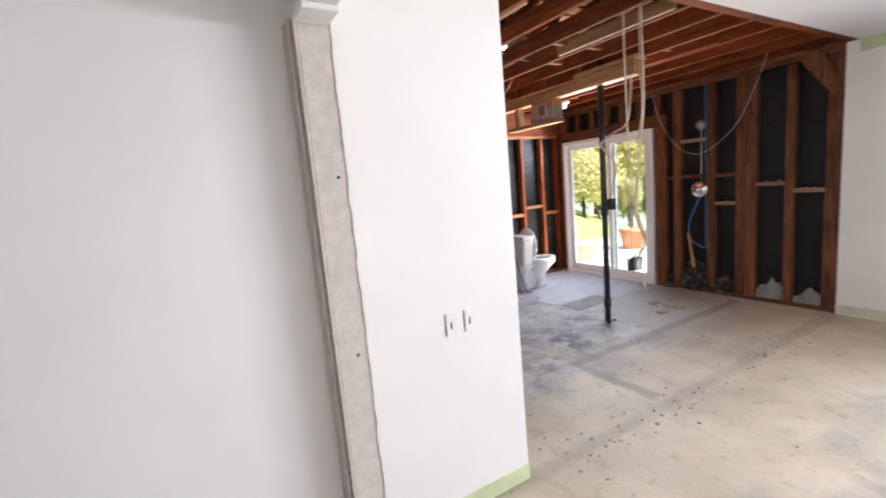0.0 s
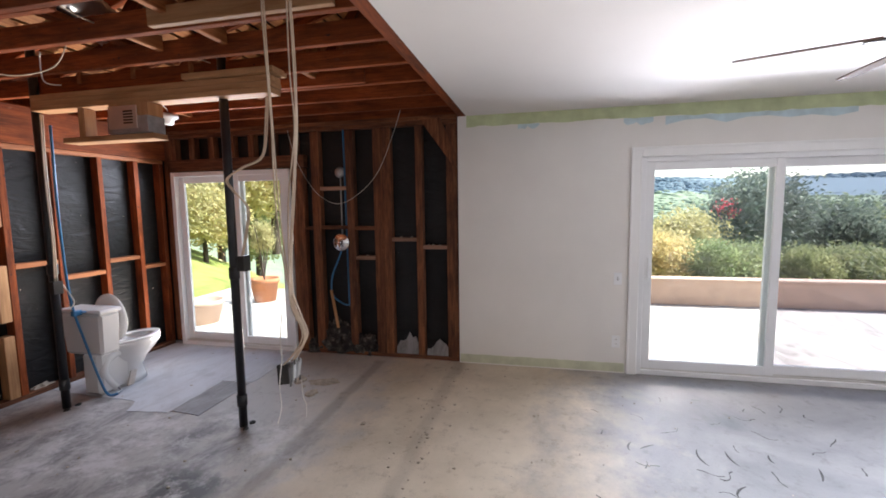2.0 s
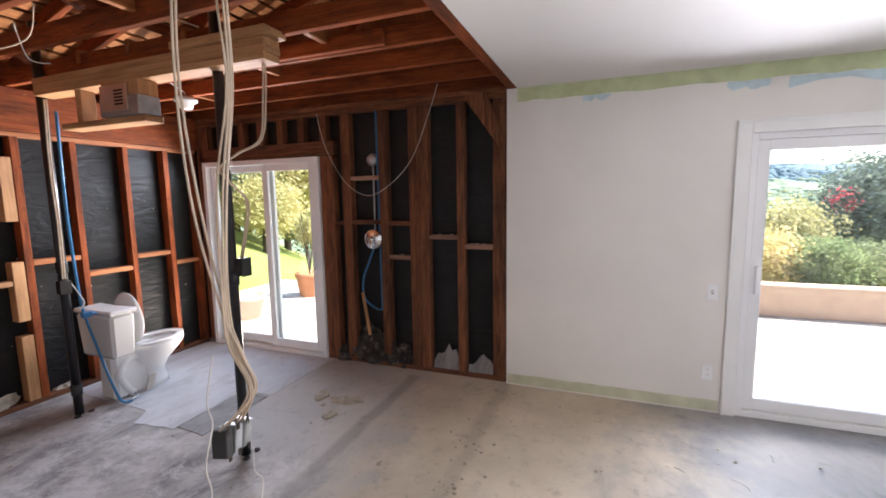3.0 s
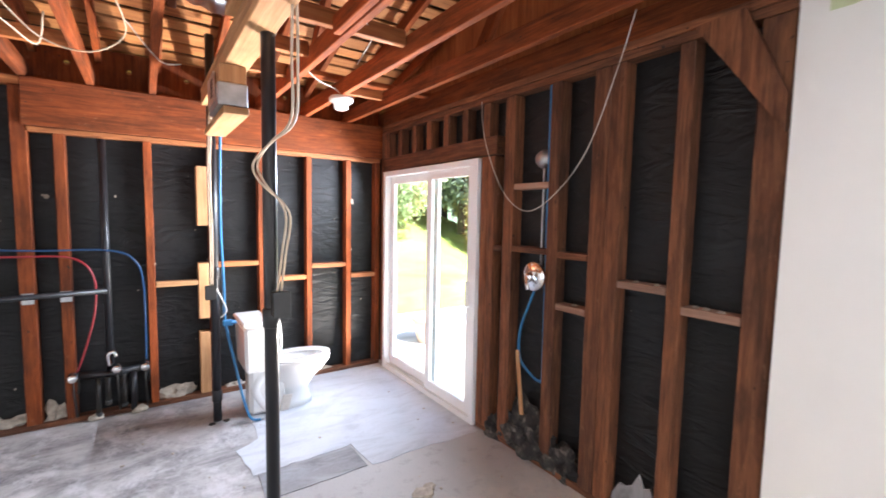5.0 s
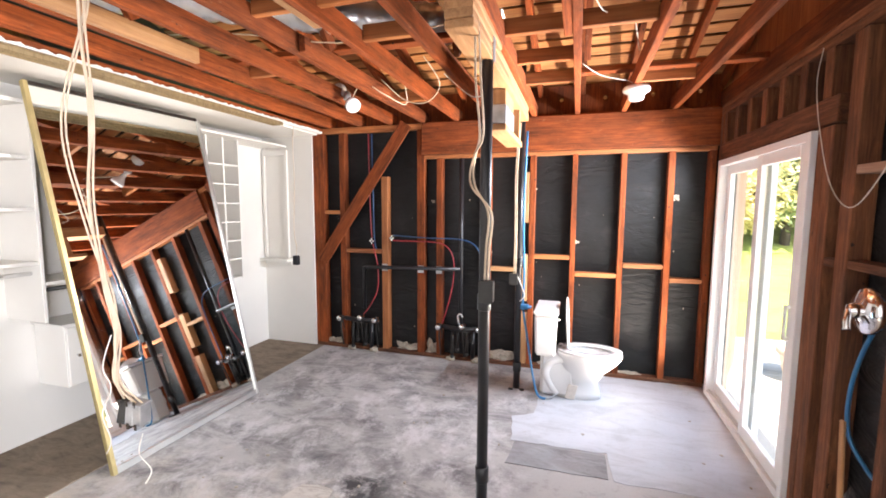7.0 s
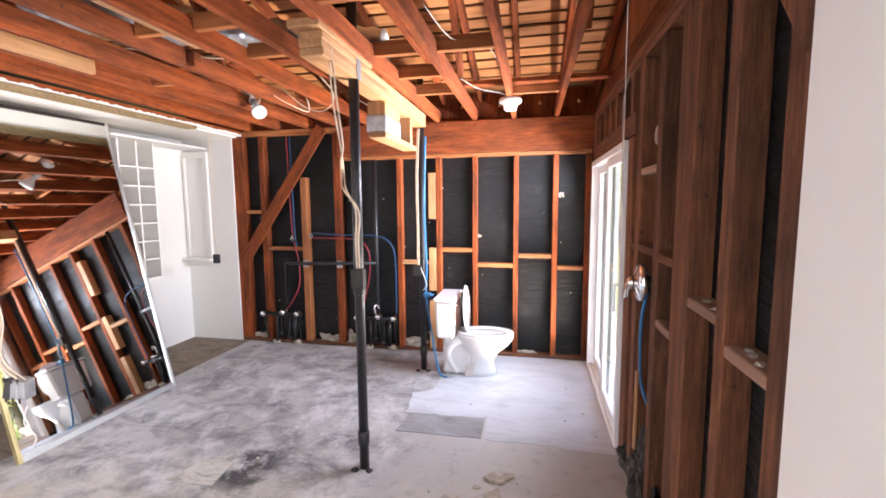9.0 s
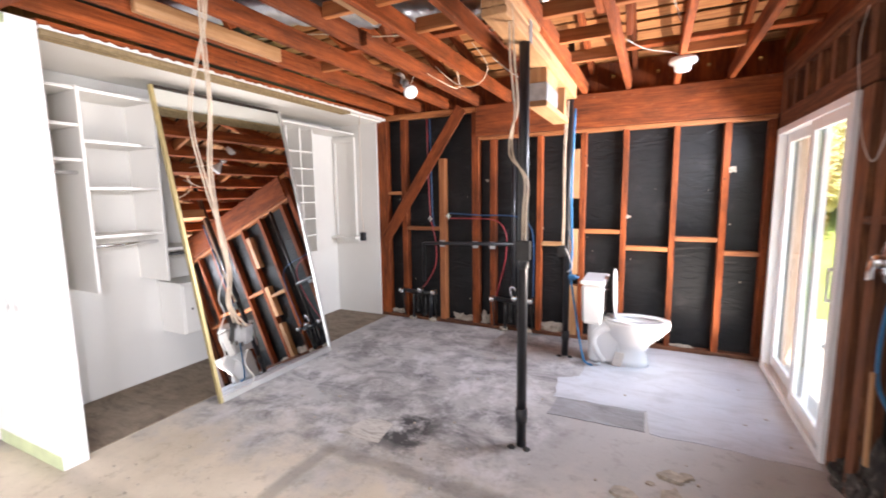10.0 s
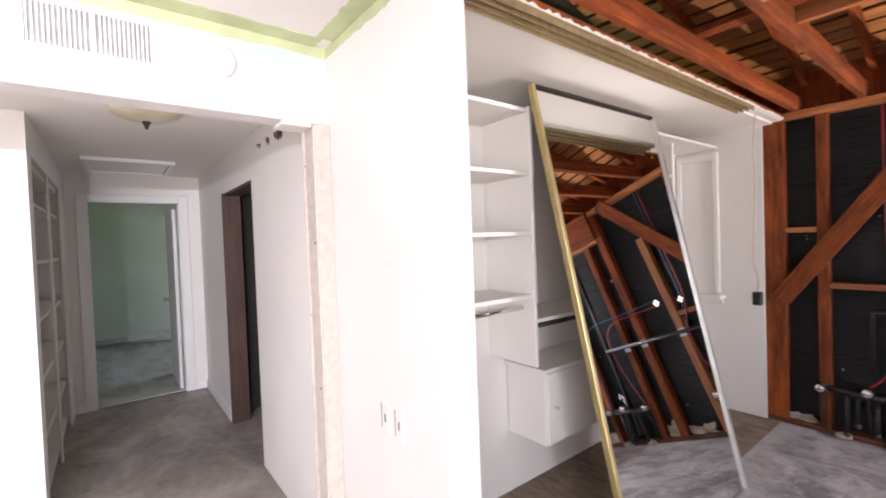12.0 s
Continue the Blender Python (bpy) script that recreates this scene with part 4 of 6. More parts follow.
structure(group_box("wall_gable", [(5.1, 5.14, 1.5, 5.4, 2.535, 4.6), (5.1, 5.14, -4.6, 1.5, 2.52, 4.7), (-1.5, -1.4, -4.6, 6.0, 2.5, 4.7), (-1.5, 5.1, -4.6, -4.5, 2.5, 4.7)], DECK), "boarded gable walls of the attic")
structure(group_box("wall_north_outer", [(-0.1, 5.3, YP + 0.052, YP + 0.12, 0.0, 2.66)], STUCCO), "outer stucco of the north wall")

def eave_block(x0, x1, holes):
    """A board that fills one rafter bay over the north wall, with round vent holes bored through it."""
    z0, z1, y0, y1, r = 2.55, roof_z(5.31) + 0.05, 5.305, 5.325, 0.019
    bm = bmesh.new()
    edges = [x0] + [x0 + (x1 - x0) * (k + 1) / holes for k in range(holes)]
    for a, b in zip(edges, edges[1:]):
        cx, cz = (a + b) / 2, 2.70
        square = [(b, cz), (b, z1), (cx, z1), (a, z1), (a, cz), (a, z0), (cx, z0), (b, z0)]
        rings = []
        for y in (y0, y1):
            rings.append([bm.verts.new((px, y, pz)) for px, pz in square])
            rings.append([bm.verts.new((cx + r * math.cos(math.pi * k / 4), y, cz + r * math.sin(math.pi * k / 4))) for k in range(8)])
        for p, q in ((0, 1), (1, 3), (3, 2)):
            for k in range(8):
                bm.faces.new((rings[p][k], rings[p][(k + 1) % 8], rings[q][(k + 1) % 8], rings[q][k]))
    bmesh.ops.recalc_face_normals(bm, faces=bm.faces)
    return mesh_ob("eave_block", bm, OLD, frame_top)


bays = [0.2, 0.75] + [x + 0.045 for x in JX] + [5.06]
for k, (a, b) in enumerate(zip(bays, bays[1:])):
    eave_block(a, b, 1)

# ---- closet along the west side ----
structure(group_box("wall_closet", [(0.14, 0.24, 1.78, 5.18, 0, 2.47), (0.14, 0.925, 5.16, 5.26, 0, 2.47)], CLOSET), "white inner walls of the open closet")
structure(group_box("ceiling_closet", [(0.24, 1.0, 1.78, 5.16, 2.455, 2.475)], CLOSET), "white closet ceiling")
structure(group_box("wall_closet_header", [(1.0, 1.06, 1.78, 5.175, 2.47, 2.488)], CLOSET, None, 0.003), "white closet head with chipped lower edge")
member("closet_plate", (1.03, 1.79, 2.509), (1.03, 5.17, 2.509), 0.058, 0.038, OLD, frame_top)
track = empty("sliding_door_track", (1.06, 3.0, 2.47))
group_box("rail", [(-0.075, 0.03, -1.21, 1.45, -0.012, 0.0)], TRACKW, track, 0.002)
for i in range(4):
    group_box("lip", [(-0.075 + i * 0.033, -0.070 + i * 0.033, -1.21, 1.45, -0.034, -0.012)], TRACKW, track, 0.001)
tagged(track, "tan grooved sliding door track under the closet head", "door track")
rough_strip("trim_plaster_edge", ((1.062, 1.80, 2.475), (1.062, 5.15, 2.475), 0.018, (1, 0, 0)), CLOSET, 170, 0.008, 0.014, (0, 0, 1), None, 44)
structure(bpy.data.objects["trim_plaster_edge"], "torn white plaster edge over the closet track")


def closet_unit():
    e = empty("closet_shelf_unit", (0.24, 2.40, 0))
    for y, z0 in ((-0.245, 0.90), (0.245, 0.90)):
        box("side_panel", 0, 0.37, y - 0.011, y + 0.011, z0, 2.31, CLOSET, e, 0.002)
    for z in (2.29, 1.95, 1.63, 1.29):
        box("shelf", 0.002, 0.36, -0.233, 0.233, z - 0.011, z + 0.011, CLOSET, e, 0.002)
    for z in (2.29, 2.05, 1.82):
        box("shelf", 0.002, 0.36, -0.615, -0.257, z - 0.011, z + 0.011, CLOSET, e, 0.002)
    tube("rail", [(0.28, -0.233, 1.22), (0.28, 0.233, 1.22)], 0.014, CHROME, e, 10, False)
    tube("rail", [(0.28, -0.615, 1.74), (0.28, -0.257, 1.74)], 0.014, CHROME, e, 10, False)
    tube("rail", [(0.28, 0.257, 1.10), (0.28, 1.25, 1.10)], 0.014, DARK, e, 10, False)
    for z in (2.29, 1.15):
        box("shelf", 0.002, 0.36, 0.257, 1.50, z - 0.011, z + 0.011, CLOSET, e, 0.002)
    return tagged(e, "white empty closet shelves with chrome hanging rails", "shelves")


closet_unit()


def cubbies():
    e = empty("cubby_unit", (0.24, 4.27, 0))
    for y in (-0.20, 0.0, 0.20):
        box("side_panel", 0, 0.28, y - 0.009, y + 0.009, 0.90, 2.32, CLOSET, e, 0.002)
    box("back_panel", 0.0, 0.006, -0.19, 0.19, 0.9, 2.32, CLOSET, e)
    for z in (0.91, 1.11, 1.30, 1.49, 1.68, 1.87, 2.06):
        for y in (-0.1, 0.1):
            box("shelf", 0.007, 0.275, y - 0.09, y + 0.09, z - 0.008, z + 0.008, CLOSET, e, 0.001)
    box("top_shelf", 0.002, 0.36, -0.34, 0.87, 2.33, 2.352, CLOSET, e, 0.002)
    return tagged(e, "white shoe cubbies on the closet back wall", "shelves")


cubbies()


def end_recess():
    e = empty("closet_end_shelf", (0.45, 5.158, 0))
    group_box("frame", [(-0.20, 0.15, -0.03, 0, 2.24, 2.30), (-0.20, -0.16, -0.03, 0, 1.04, 2.24), (0.11, 0.15, -0.03, 0, 1.04, 2.24)], CLOSET, e, 0.004)
    box("shelf", -0.20, 0.19, -0.12, 0, 1.0, 1.03, CLOSET, e, 0.003)
    box("rail", -0.20, 0.17, -0.02, 0, 0.95, 0.995, CLOSET, e, 0.003)
    return tagged(e, "white framed panel with a ledge on the closet end", "shelf")


end_recess()

low = empty("low_cabinet", (0.25, 3.05, 0))
group_box("body", [(0.0, 0.30, -0.28, 0.40, 0.40, 0.83)], CLOSET, low, 0.004)
box("top", 0.0, 0.32, -0.30, 0.42, 0.83, 0.85, CLOSET, low, 0.003)
box("door", 0.301, 0.316, -0.27, 0.39, 0.41, 0.82, CLOSET, low, 0.003)
lathe("knob", [(0.006, 0), (0.006, 0.012), (0.012, 0.02), (0.008, 0.026)], CHROME, low, (0.316, -0.22, 0.62), "X", 12)
tagged(low, "small white wall-hung drawer cabinet in the closet", "cabinet")

# ---- leaning mirror door ----
def mirror_door():
    e = empty("mirror_door")
    b0, b1, t0 = Vector((1.185, 2.585, 0.0)), Vector((1.195, 3.835, 0.0)), Vector((0.66, 2.555, 2.405))
    yx = (b1 - b0).normalized()
    up = (t0 - b0)
    up = (up - yx * up.dot(yx)).normalized()
    w, h = 1.255, 2.46
    nz = yx.cross(up)
    e.matrix_world = Matrix.Translation(b0) @ Matrix((yx, up, nz)).transposed().to_4x4()
    box("mirror", 0.02, w - 0.02, 0.025, h - 0.02, -0.004, 0.002, MIRROR, e)
    box("backing", 0.015, w - 0.015, 0.02, h - 0.015, -0.016, -0.005, STONE, e)
    box("stile", 0, 0.026, 0, h, -0.02, 0.016, GOLD, e, 0.003)
    box("stile", w - 0.026, w, 0, h, -0.02, 0.016, ALU, e, 0.003)
    box("rail", 0.026, w - 0.026, h - 0.022, h, -0.02, 0.014, BRONZE, e, 0.003)
    box("rail", 0.026, w - 0.026, 0, 0.045, -0.02, 0.014, ALU, e, 0.003)
    return tagged(e, "tall gold-edged mirror closet door leaning over the closet", "mirror door")


mirror_door()

plug = empty("hanging_outlet", (1.012, 4.70, 1.08))
box("body", -0.03, 0.03, -0.025, 0.025, -0.05, 0.05, ABS, plug, 0.006)
tube("cable", [(0.0, 0, 0.05), (0.006, 0.0, 0.15), (-0.022, 0.006, 0.32), (-0.006, 0.012, 0.8), (-0.012, 0.01, 1.2), (0.01, 0.0, 1.392)], 0.004, ROMEX, plug)
tagged(plug, "black outlet box hanging on a tan cable", "outlet")


# ---- sliding glass doors ----
def slider(name, y_hi, y_lo, z1, x, split, label, casing, flip=False):
    """Two-leaf sliding door in the east wall; the leaf at the y_hi side runs on the inner track."""
    e = empty(name, (x, 0, 0))
    f = 0.05
    group_box("frame", [(0, 0.11, y_hi - f, y_hi, 0, z1), (0, 0.11, y_lo, y_lo + f, 0, z1), (0, 0.11, y_lo + f, y_hi - f, z1 - f, z1), (0, 0.11, y_lo + f, y_hi - f, 0, 0.045)], VINYL, e, 0.003)
    group_box("sill_track", [(0.025, 0.032, y_lo + f, y_hi - f, 0.045, 0.058), (0.07, 0.077, y_lo + f, y_hi - f, 0.045, 0.058)], ALU, e)
    for a, b, xo, nm in [(y_hi - f, split - 0.05, 0.062 if flip else 0.012, "leaf"), (split + 0.05, y_lo + f, 0.012 if flip else 0.062, "leaf")]:
        s = 0.072
        leaf = group_box(nm, [(xo, xo + 0.036, a - s, a, 0.06, z1 - f), (xo, xo + 0.036, b, b + s, 0.06, z1 - f), (xo, xo + 0.036, b + s, a - s, z1 - f - s, z1 - f), (xo, xo + 0.036, b + s, a - s, 0.06, 0.06 + s + 0.01)], VINYL, e, 0.004)
        pane = box("pane", xo + 0.014, xo + 0.020, b + s - 0.004, a - s + 0.004, 0.06 + s, z1 - f - s + 0.004, DARKER_GLASS if casing and xo > 0.03 else GLASS, leaf)
        pane.visible_shadow = False
        if xo < 0.03:
            hx = b + 0.04 if flip else a - 0.04
            group_box("handle", [(xo - 0.03, xo - 0.018, hx - 0.012, hx + 0.012, 0.92, 1.12), (xo - 0.02, xo, hx - 0.01, hx + 0.01, 0.92, 0.94), (xo - 0.02, xo, hx - 0.01, hx + 0.01, 1.10, 1.12)], VINYL, leaf, 0.003)
    if casing:
        c = 0.085
        group_box("casing", [(-0.018 - (x - XE), -(x - XE), y_hi - 0.005, y_hi + c, 0, z1 + c), (-0.018 - (x - XE), -(x - XE), y_lo - c, y_lo + 0.005, 0, z1 + c), (-0.018 - (x - XE), -(x - XE), y_lo + 0.005, y_hi - 0.005, z1 - 0.005, z1 + c)], TRIM, e, 0.004)
        group_box("casing_bead", [(-0.024 - (x - XE), -0.018 - (x - XE), y_hi + c - 0.02, y_hi + c, 0, z1 + c), (-0.024 - (x - XE), -0.018 - (x - XE), y_lo - c, y_lo - c + 0.02, 0, z1 + c), (-0.024 - (x - XE), -0.018 - (x - XE), y_lo - c + 0.02, y_hi + c - 0.02, z1 + c - 0.02, z1 + c)], TRIM, e, 0.002)
    return structure(e, label)


slider("window_1", -0.06, -2.40, 2.045, 5.005, -1.17, "wide white vinyl sliding patio door with two clear panes", True)
slider("window_2", 5.065, 3.525, 2.055, 4.995, 4.19, "white vinyl sliding glass door in the stud wall", False, True)

# ---- toilet ----
def toilet():
    e = empty("toilet", (3.54, 4.66, 0.004))
    # bowl and foot as rings along the height: centre x, half length, half width
    rings = [(0.0, 0.36, 0.21, 0.105), (0.05, 0.36, 0.205, 0.10), (0.14, 0.37, 0.17, 0.085), (0.22, 0.40, 0.19, 0.11), (0.30, 0.43, 0.25, 0.16), (0.36, 0.45, 0.275, 0.18), (0.39, 0.45, 0.28, 0.185), (0.405, 0.45, 0.275, 0.18), (0.405, 0.46, 0.21, 0.13), (0.36, 0.46, 0.19, 0.115), (0.28, 0.45, 0.12, 0.07)]
    bm = bmesh.new()
    res, rows = 28, []
    for z, cx, a, b in rings:
        rows.append([bm.verts.new((cx + a * math.cos(2 * math.pi * k / res), b * math.sin(2 * math.pi * k / res), z)) for k in range(res)])
    for p, q in zip(rows, rows[1:]):
        for k in range(res):
            bm.faces.new((p[k], p[(k + 1) % res], q[(k + 1) % res], q[k]))
    bm.faces.new(rows[-1])
    bm.faces.new(list(reversed(rows[0])))
    mesh_ob("bowl", bm, PORC, e, True)
    bm = bmesh.new()
    add_box(bm, 0.05, 0.34, -0.098, 0.098, 0.0, 0.385, 0.03)
    mesh_ob("trap_body", bm, PORC, e)
    bm = bmesh.new()
    add_box(bm, 0.0, 0.19, -0.22, 0.22, 0.385, 0.745, 0.022)
    for v in bm.verts:
        if v.co.z < 0.5:
            v.co.y *= 0.9
            v.co.x = 0.095 + (v.co.x - 0.095) * 0.9
    mesh_ob("tank", bm, PORC, e)
    box("tank_lid", -0.01, 0.20, -0.23, 0.23, 0.747, 0.782, PORC, e, 0.012)
    # seat ring lies on the rim; the lid stands up against the tank
    bm = bmesh.new()
    ring = []
    for a, b, z in [(0.272, 0.185, 0.407), (0.272, 0.185, 0.424), (0.19, 0.115, 0.424), (0.19, 0.115, 0.407)]:
        ring.append([bm.verts.new((0.455 + a * math.cos(2 * math.pi * k / res), b * math.sin(2 * math.pi * k / res), z)) for k in range(res)])
    for i in range(4):
        p, q = ring[i], ring[(i + 1) % 4]
        for k in range(res):
            bm.faces.new((p[k], p[(k + 1) % res], q[(k + 1) % res], q[k]))
    mesh_ob("seat", bm, PORC, e, True)
    lid = lathe("seat_lid", [(0.17, 0.0), (0.185, 0.006), (0.185, 0.014), (0.17, 0.022), (0.05, 0.026)], PORC, e, (0, 0, 0), "Z", 28)
    lid.matrix_local = pose(0.262, 0, 0.645, 0, 87, 0) @ Matrix.Diagonal((1.22, 1.0, 1.0, 1))
    for y in (-0.065, 0.065):
        box("hinge", 0.20, 0.235, y - 0.015, y + 0.015, 0.405, 0.435, PORC, e, 0.004)
    for side in (-1, 1):
        tube("trapway", [(0.30, side * 0.066, 0.30), (0.22, side * 0.076, 0.335), (0.13, side * 0.076, 0.29), (0.10, side * 0.073, 0.20), (0.14, side * 0.070, 0.10), (0.20, side * 0.068, 0.02)], 0.040, PORC, e, 12)
        lathe("bolt_cap", [(0.016, 0.0), (0.016, 0.012), (0.008, 0.022)], PORC, e, (0.30, side * 0.098, 0.0), "Z", 12)
    tube("flush_handle", [(0.19, -0.15, 0.70), (0.205, -0.15, 0.70), (0.212, -0.10, 0.695)], 0.007, CHROME, e, 8, False)
    return tagged(e, "white porcelain toilet with its lid up on bare slab", "toilet")


toilet()
scrap = box("board_scrap", -0.04, 0.04, -0.005, 0.005, -0.07, 0.07, RAW, None, 0.003)
scrap.matrix_world = pose(3.86, 4.533, 0.076, 10, 10, 12)
tagged(scrap, "tan board scrap leaning against the toilet base", "board")

# ---- pipes ----
def waste_pipe(name, x, y, top, r, label):
    e = empty(name, (x, y, 0))
    lathe("pipe", [(r, 0.0), (r, top)], ABS, e, (0, 0, 0), "Z", 20)
    for z in (0.20, 1.16):
        lathe("coupling", [(r, z - 0.045), (r + 0.007, z - 0.04), (r + 0.007, z + 0.04), (r, z + 0.045)], ABS, e, (0, 0, 0), "Z", 20)
    return tagged(e, label, "pipe")


p1 = waste_pipe("vent_pipe", 3.405, 3.0, 3.38, 0.030, "black plastic vent pipe rising from the slab")
p2 = waste_pipe("vent_pipe", 3.375, 4.66, 2.9, 0.030, "black plastic vent pipe beside the toilet")
for i, (x, y) in enumerate([(3.36, 2.95), (3.45, 2.96), (3.33, 4.6), (3.43, 4.61)]):
    tagged(blob("mortar_lump", (x, y, 0.006), (0.024, 0.02, 0.011), DARK, None, i + 50, 0.5), "dark mortar lump at the foot of a pipe", "rubble")

box1 = empty("pipe_outlet_box", (3.43, 2.94, 1.23))
box("body", -0.035, 0.035, -0.03, 0.025, -0.055, 0.055, DARK, box1, 0.004)
box("rim", -0.037, 0.037, -0.034, -0.03, -0.057, 0.057, DARK, box1, 0.002)
for i in range(2):
    d = i * 0.016
    tube("cable", [(-0.012 + d, 0, 0.055), (0.0 + d, -0.035, 0.22), (0.012 + d, -0.05, 0.40), (-0.06 - d, -0.01, 0.52), (-0.082 - d, 0.02, 0.60), (-0.05, -0.07 - d, 0.68), (-0.002 + d, -0.20, 0.76), (-0.012 + d * 1.4, -0.25, 0.98), (-0.014 + d, -0.27, 1.20), (-0.03 + d, -0.28, 1.34)], 0.0055, ROMEX, box1)
tagged(box1, "metal outlet box strapped to a pipe with tan cables", "outlet box")
box2 = empty("pipe_outlet_box", (3.34, 4.60, 1.02))
box("body", -0.035, 0.035, -0.03, 0.025, -0.05, 0.05, DARK, box2, 0.004)
box("rim", -0.037, 0.037, -0.034, -0.03, -0.052, 0.052, DARK, box2, 0.002)
for i in range(2):
    d = i * 0.014
    tube("cable", [(d, 0, 0.05), (0.005 + d, -0.01, 0.4), (0.0 + d, -0.01, 0.9), (0.02 + d, 0.0, 1.35)], 0.006, ROMEX, box2)
tube("cord", [(0.035, -0.02, 0.03), (0.075, -0.03, -0.06), (0.10, -0.04, -0.14), (0.06, -0.04, -0.19)], 0.005, CORD, box2)
tagged(box2, "metal outlet box on a pipe with tan cables", "outlet box")

hose = empty("water_hose", (3.43, 4.58, 0))
tube("hose", [(0.0, 0.03, 2.3), (-0.015, 0.02, 1.6), (0.0, 0.02, 1.05), (0.0, -0.02, 0.80), (0.05, -0.05, 0.50), (0.10, -0.08, 0.22), (0.15, -0.10, 0.04), (0.22, -0.12, 0.018)], 0.010, HOSE, hose, 8)
group_box("valve", [(-0.02, 0.05, -0.045, -0.005, 0.765, 0.81), (0.035, 0.075, -0.06, 0.01, 0.78, 0.795)], HOSE, hose, 0.006)
tube("stop_end", [(0.20, -0.115, 0.02), (0.27, -0.10, 0.025), (0.29, -0.05, 0.04)], 0.008, GALV, hose, 8)
tagged(hose, "bright blue water hose with valve hanging to the floor", "hose")


def shower_rough_in(name, x, tall, label):
    """Stop valves and black drain fittings low in the stud wall."""
    e = empty(name, (x, YN - 0.06, 0))
    for dx, z in ((-0.24, 0.375), (0.02, 0.40), (0.20, 0.385)):
        lathe("escutcheon", [(0.012, -0.06), (0.014, 0.0), (0.034, 0.005), (0.034, 0.012), (0.02, 0.03), (0.02, 0.05)], CHROME, e, (dx, 0.02, z), "-Y", 16)
        lathe("knob", [(0.008, 0.04), (0.012, 0.05), (0.030, 0.056), (0.033, 0.068), (0.026, 0.080), (0.008, 0.084)], CHROME, e, (dx, 0.02, z), "-Y", 14)
        tube("supply", [(dx, -0.01, z), (dx + 0.015, -0.03, z + 0.03), (dx + 0.03, -0.01, z - 0.05), (dx + 0.02, 0.03, z - 0.14)], 0.007, DARK, e, 7)
        tube("stem", [(dx, 0.0, z), (dx, 0.0, z - 0.12), (dx + 0.01, 0.03, 0.05)], 0.008, DARK, e, 8, False)
    tube("drain", [(-0.22, 0.06, 0.36), (0.0, 0.05, 0.34), (0.20, 0.06, 0.36)], 0.026, ABS, e, 10, False)
    for dx, zb in ((-0.10, 0.06), (-0.04, 0.14), (0.06, 0.10)):
        tube("stub", [(dx, 0.03, 0.33), (dx, 0.02, zb)], 0.017, DARK, e, 8, False)
        lathe("stub_cap", [(0.017, 0.0), (0.021, 0.004), (0.021, 0.03), (0.012, 0.036)], DARK, e, (dx, 0.02, zb - 0.03), "Z", 10)
    tube("drain", [(0.12, 0.05, 0.34), (0.12, 0.05, 0.02)], 0.024, ABS, e, 10, False)
    if tall:
        tube("loop", [(-0.02, 0, 0.42), (-0.03, -0.01, 0.50), (0.0, -0.01, 0.53), (0.02, 0, 0.49)], 0.014, CHROME, e, 8)
    for dx in (-0.12, 0.16):
        blob("mortar_lump", (dx, 0.03, 0.02), (0.05, 0.03, 0.035), STONE, e, int(dx * 100) + 40, 0.5)
    return tagged(e, label, "plumbing")


shower_rough_in("basin_plumbing", 1.53, False, "black drain fittings with chrome stop valves in studs")
shower_rough_in("basin_plumbing", 2.72, True, "black drain fittings with chrome stop valves in studs")

dr = empty("drain_line", (0, YN - 0.03, 0))
tube("pipe", [(1.58, 0.0, 0.50), (1.58, 0.0, 0.975), (1.60, 0.0, 0.975), (2.70, 0.0, 1.0)], 0.020, ABS, dr, 10, False)
tube("pipe", [(2.70, 0.035, 0.35), (2.70, 0.035, 2.15)], 0.024, ABS, dr, 10, False)
tagged(dr, "black plastic drain pipe running across the studs", "pipe")
red = empty("red_water_pipe", (0, YN + 0.01, 0))
tube("pipe", [(1.63, 0, 2.45), (1.64, 0, 1.8), (1.66, 0, 1.30), (1.74, -0.03, 1.0), (1.74, -0.04, 0.72), (1.62, -0.03, 0.50), (1.55, -0.03, 0.42)], 0.0068, PEXR, red, 8)
tube("pipe", [(1.90, -0.03, 1.28), (2.2, -0.035, 1.28), (2.50, -0.035, 1.26), (2.62, -0.035, 1.12), (2.62, -0.035, 0.85), (2.55, -0.035, 0.55), (2.50, -0.03, 0.40)], 0.0068, PEXR, red, 8)
tagged(red, "red plastic water pipe looping through the studs", "pipe")
blu = empty("blue_water_pipe", (0, YN + 0.01, 0))
tube("pipe", [(1.67, 0, 2.45), (1.68, 0, 1.8), (1.69, 0, 1.30), (1.72, -0.01, 1.18)], 0.0068, PEXB, blu, 8)
tube("pipe", [(1.93, -0.03, 1.34), (2.3, -0.035, 1.32), (2.72, -0.035, 1.31), (2.88, -0.03, 1.22), (2.93, -0.02, 1.0), (2.93, -0.02, 0.42)], 0.0068, PEXB, blu, 8)
tagged(blu, "blue plastic water pipe looping through the studs", "pipe")
for x, z in [(1.68, 1.27), (1.92, 1.31)]:
    ft = empty("brass_tee", (x, YN - 0.03, z))
    group_box("body", [(-0.03, 0.03, -0.012, 0.012, -0.012, 0.012), (-0.012, 0.012, -0.012, 0.012, -0.035, 0.035)], CHROME, ft, 0.004)
    tagged(ft, "small metal pipe tee", "fitting")

valve = empty("shower_valve", (4.985, 2.92, 1.25))
lathe("escutcheon", [(0.092, -0.01), (0.096, 0.004), (0.088, 0.016), (0.05, 0.026), (0.034, 0.034)], CHROME, valve, (0, 0, 0), "-X", 32)
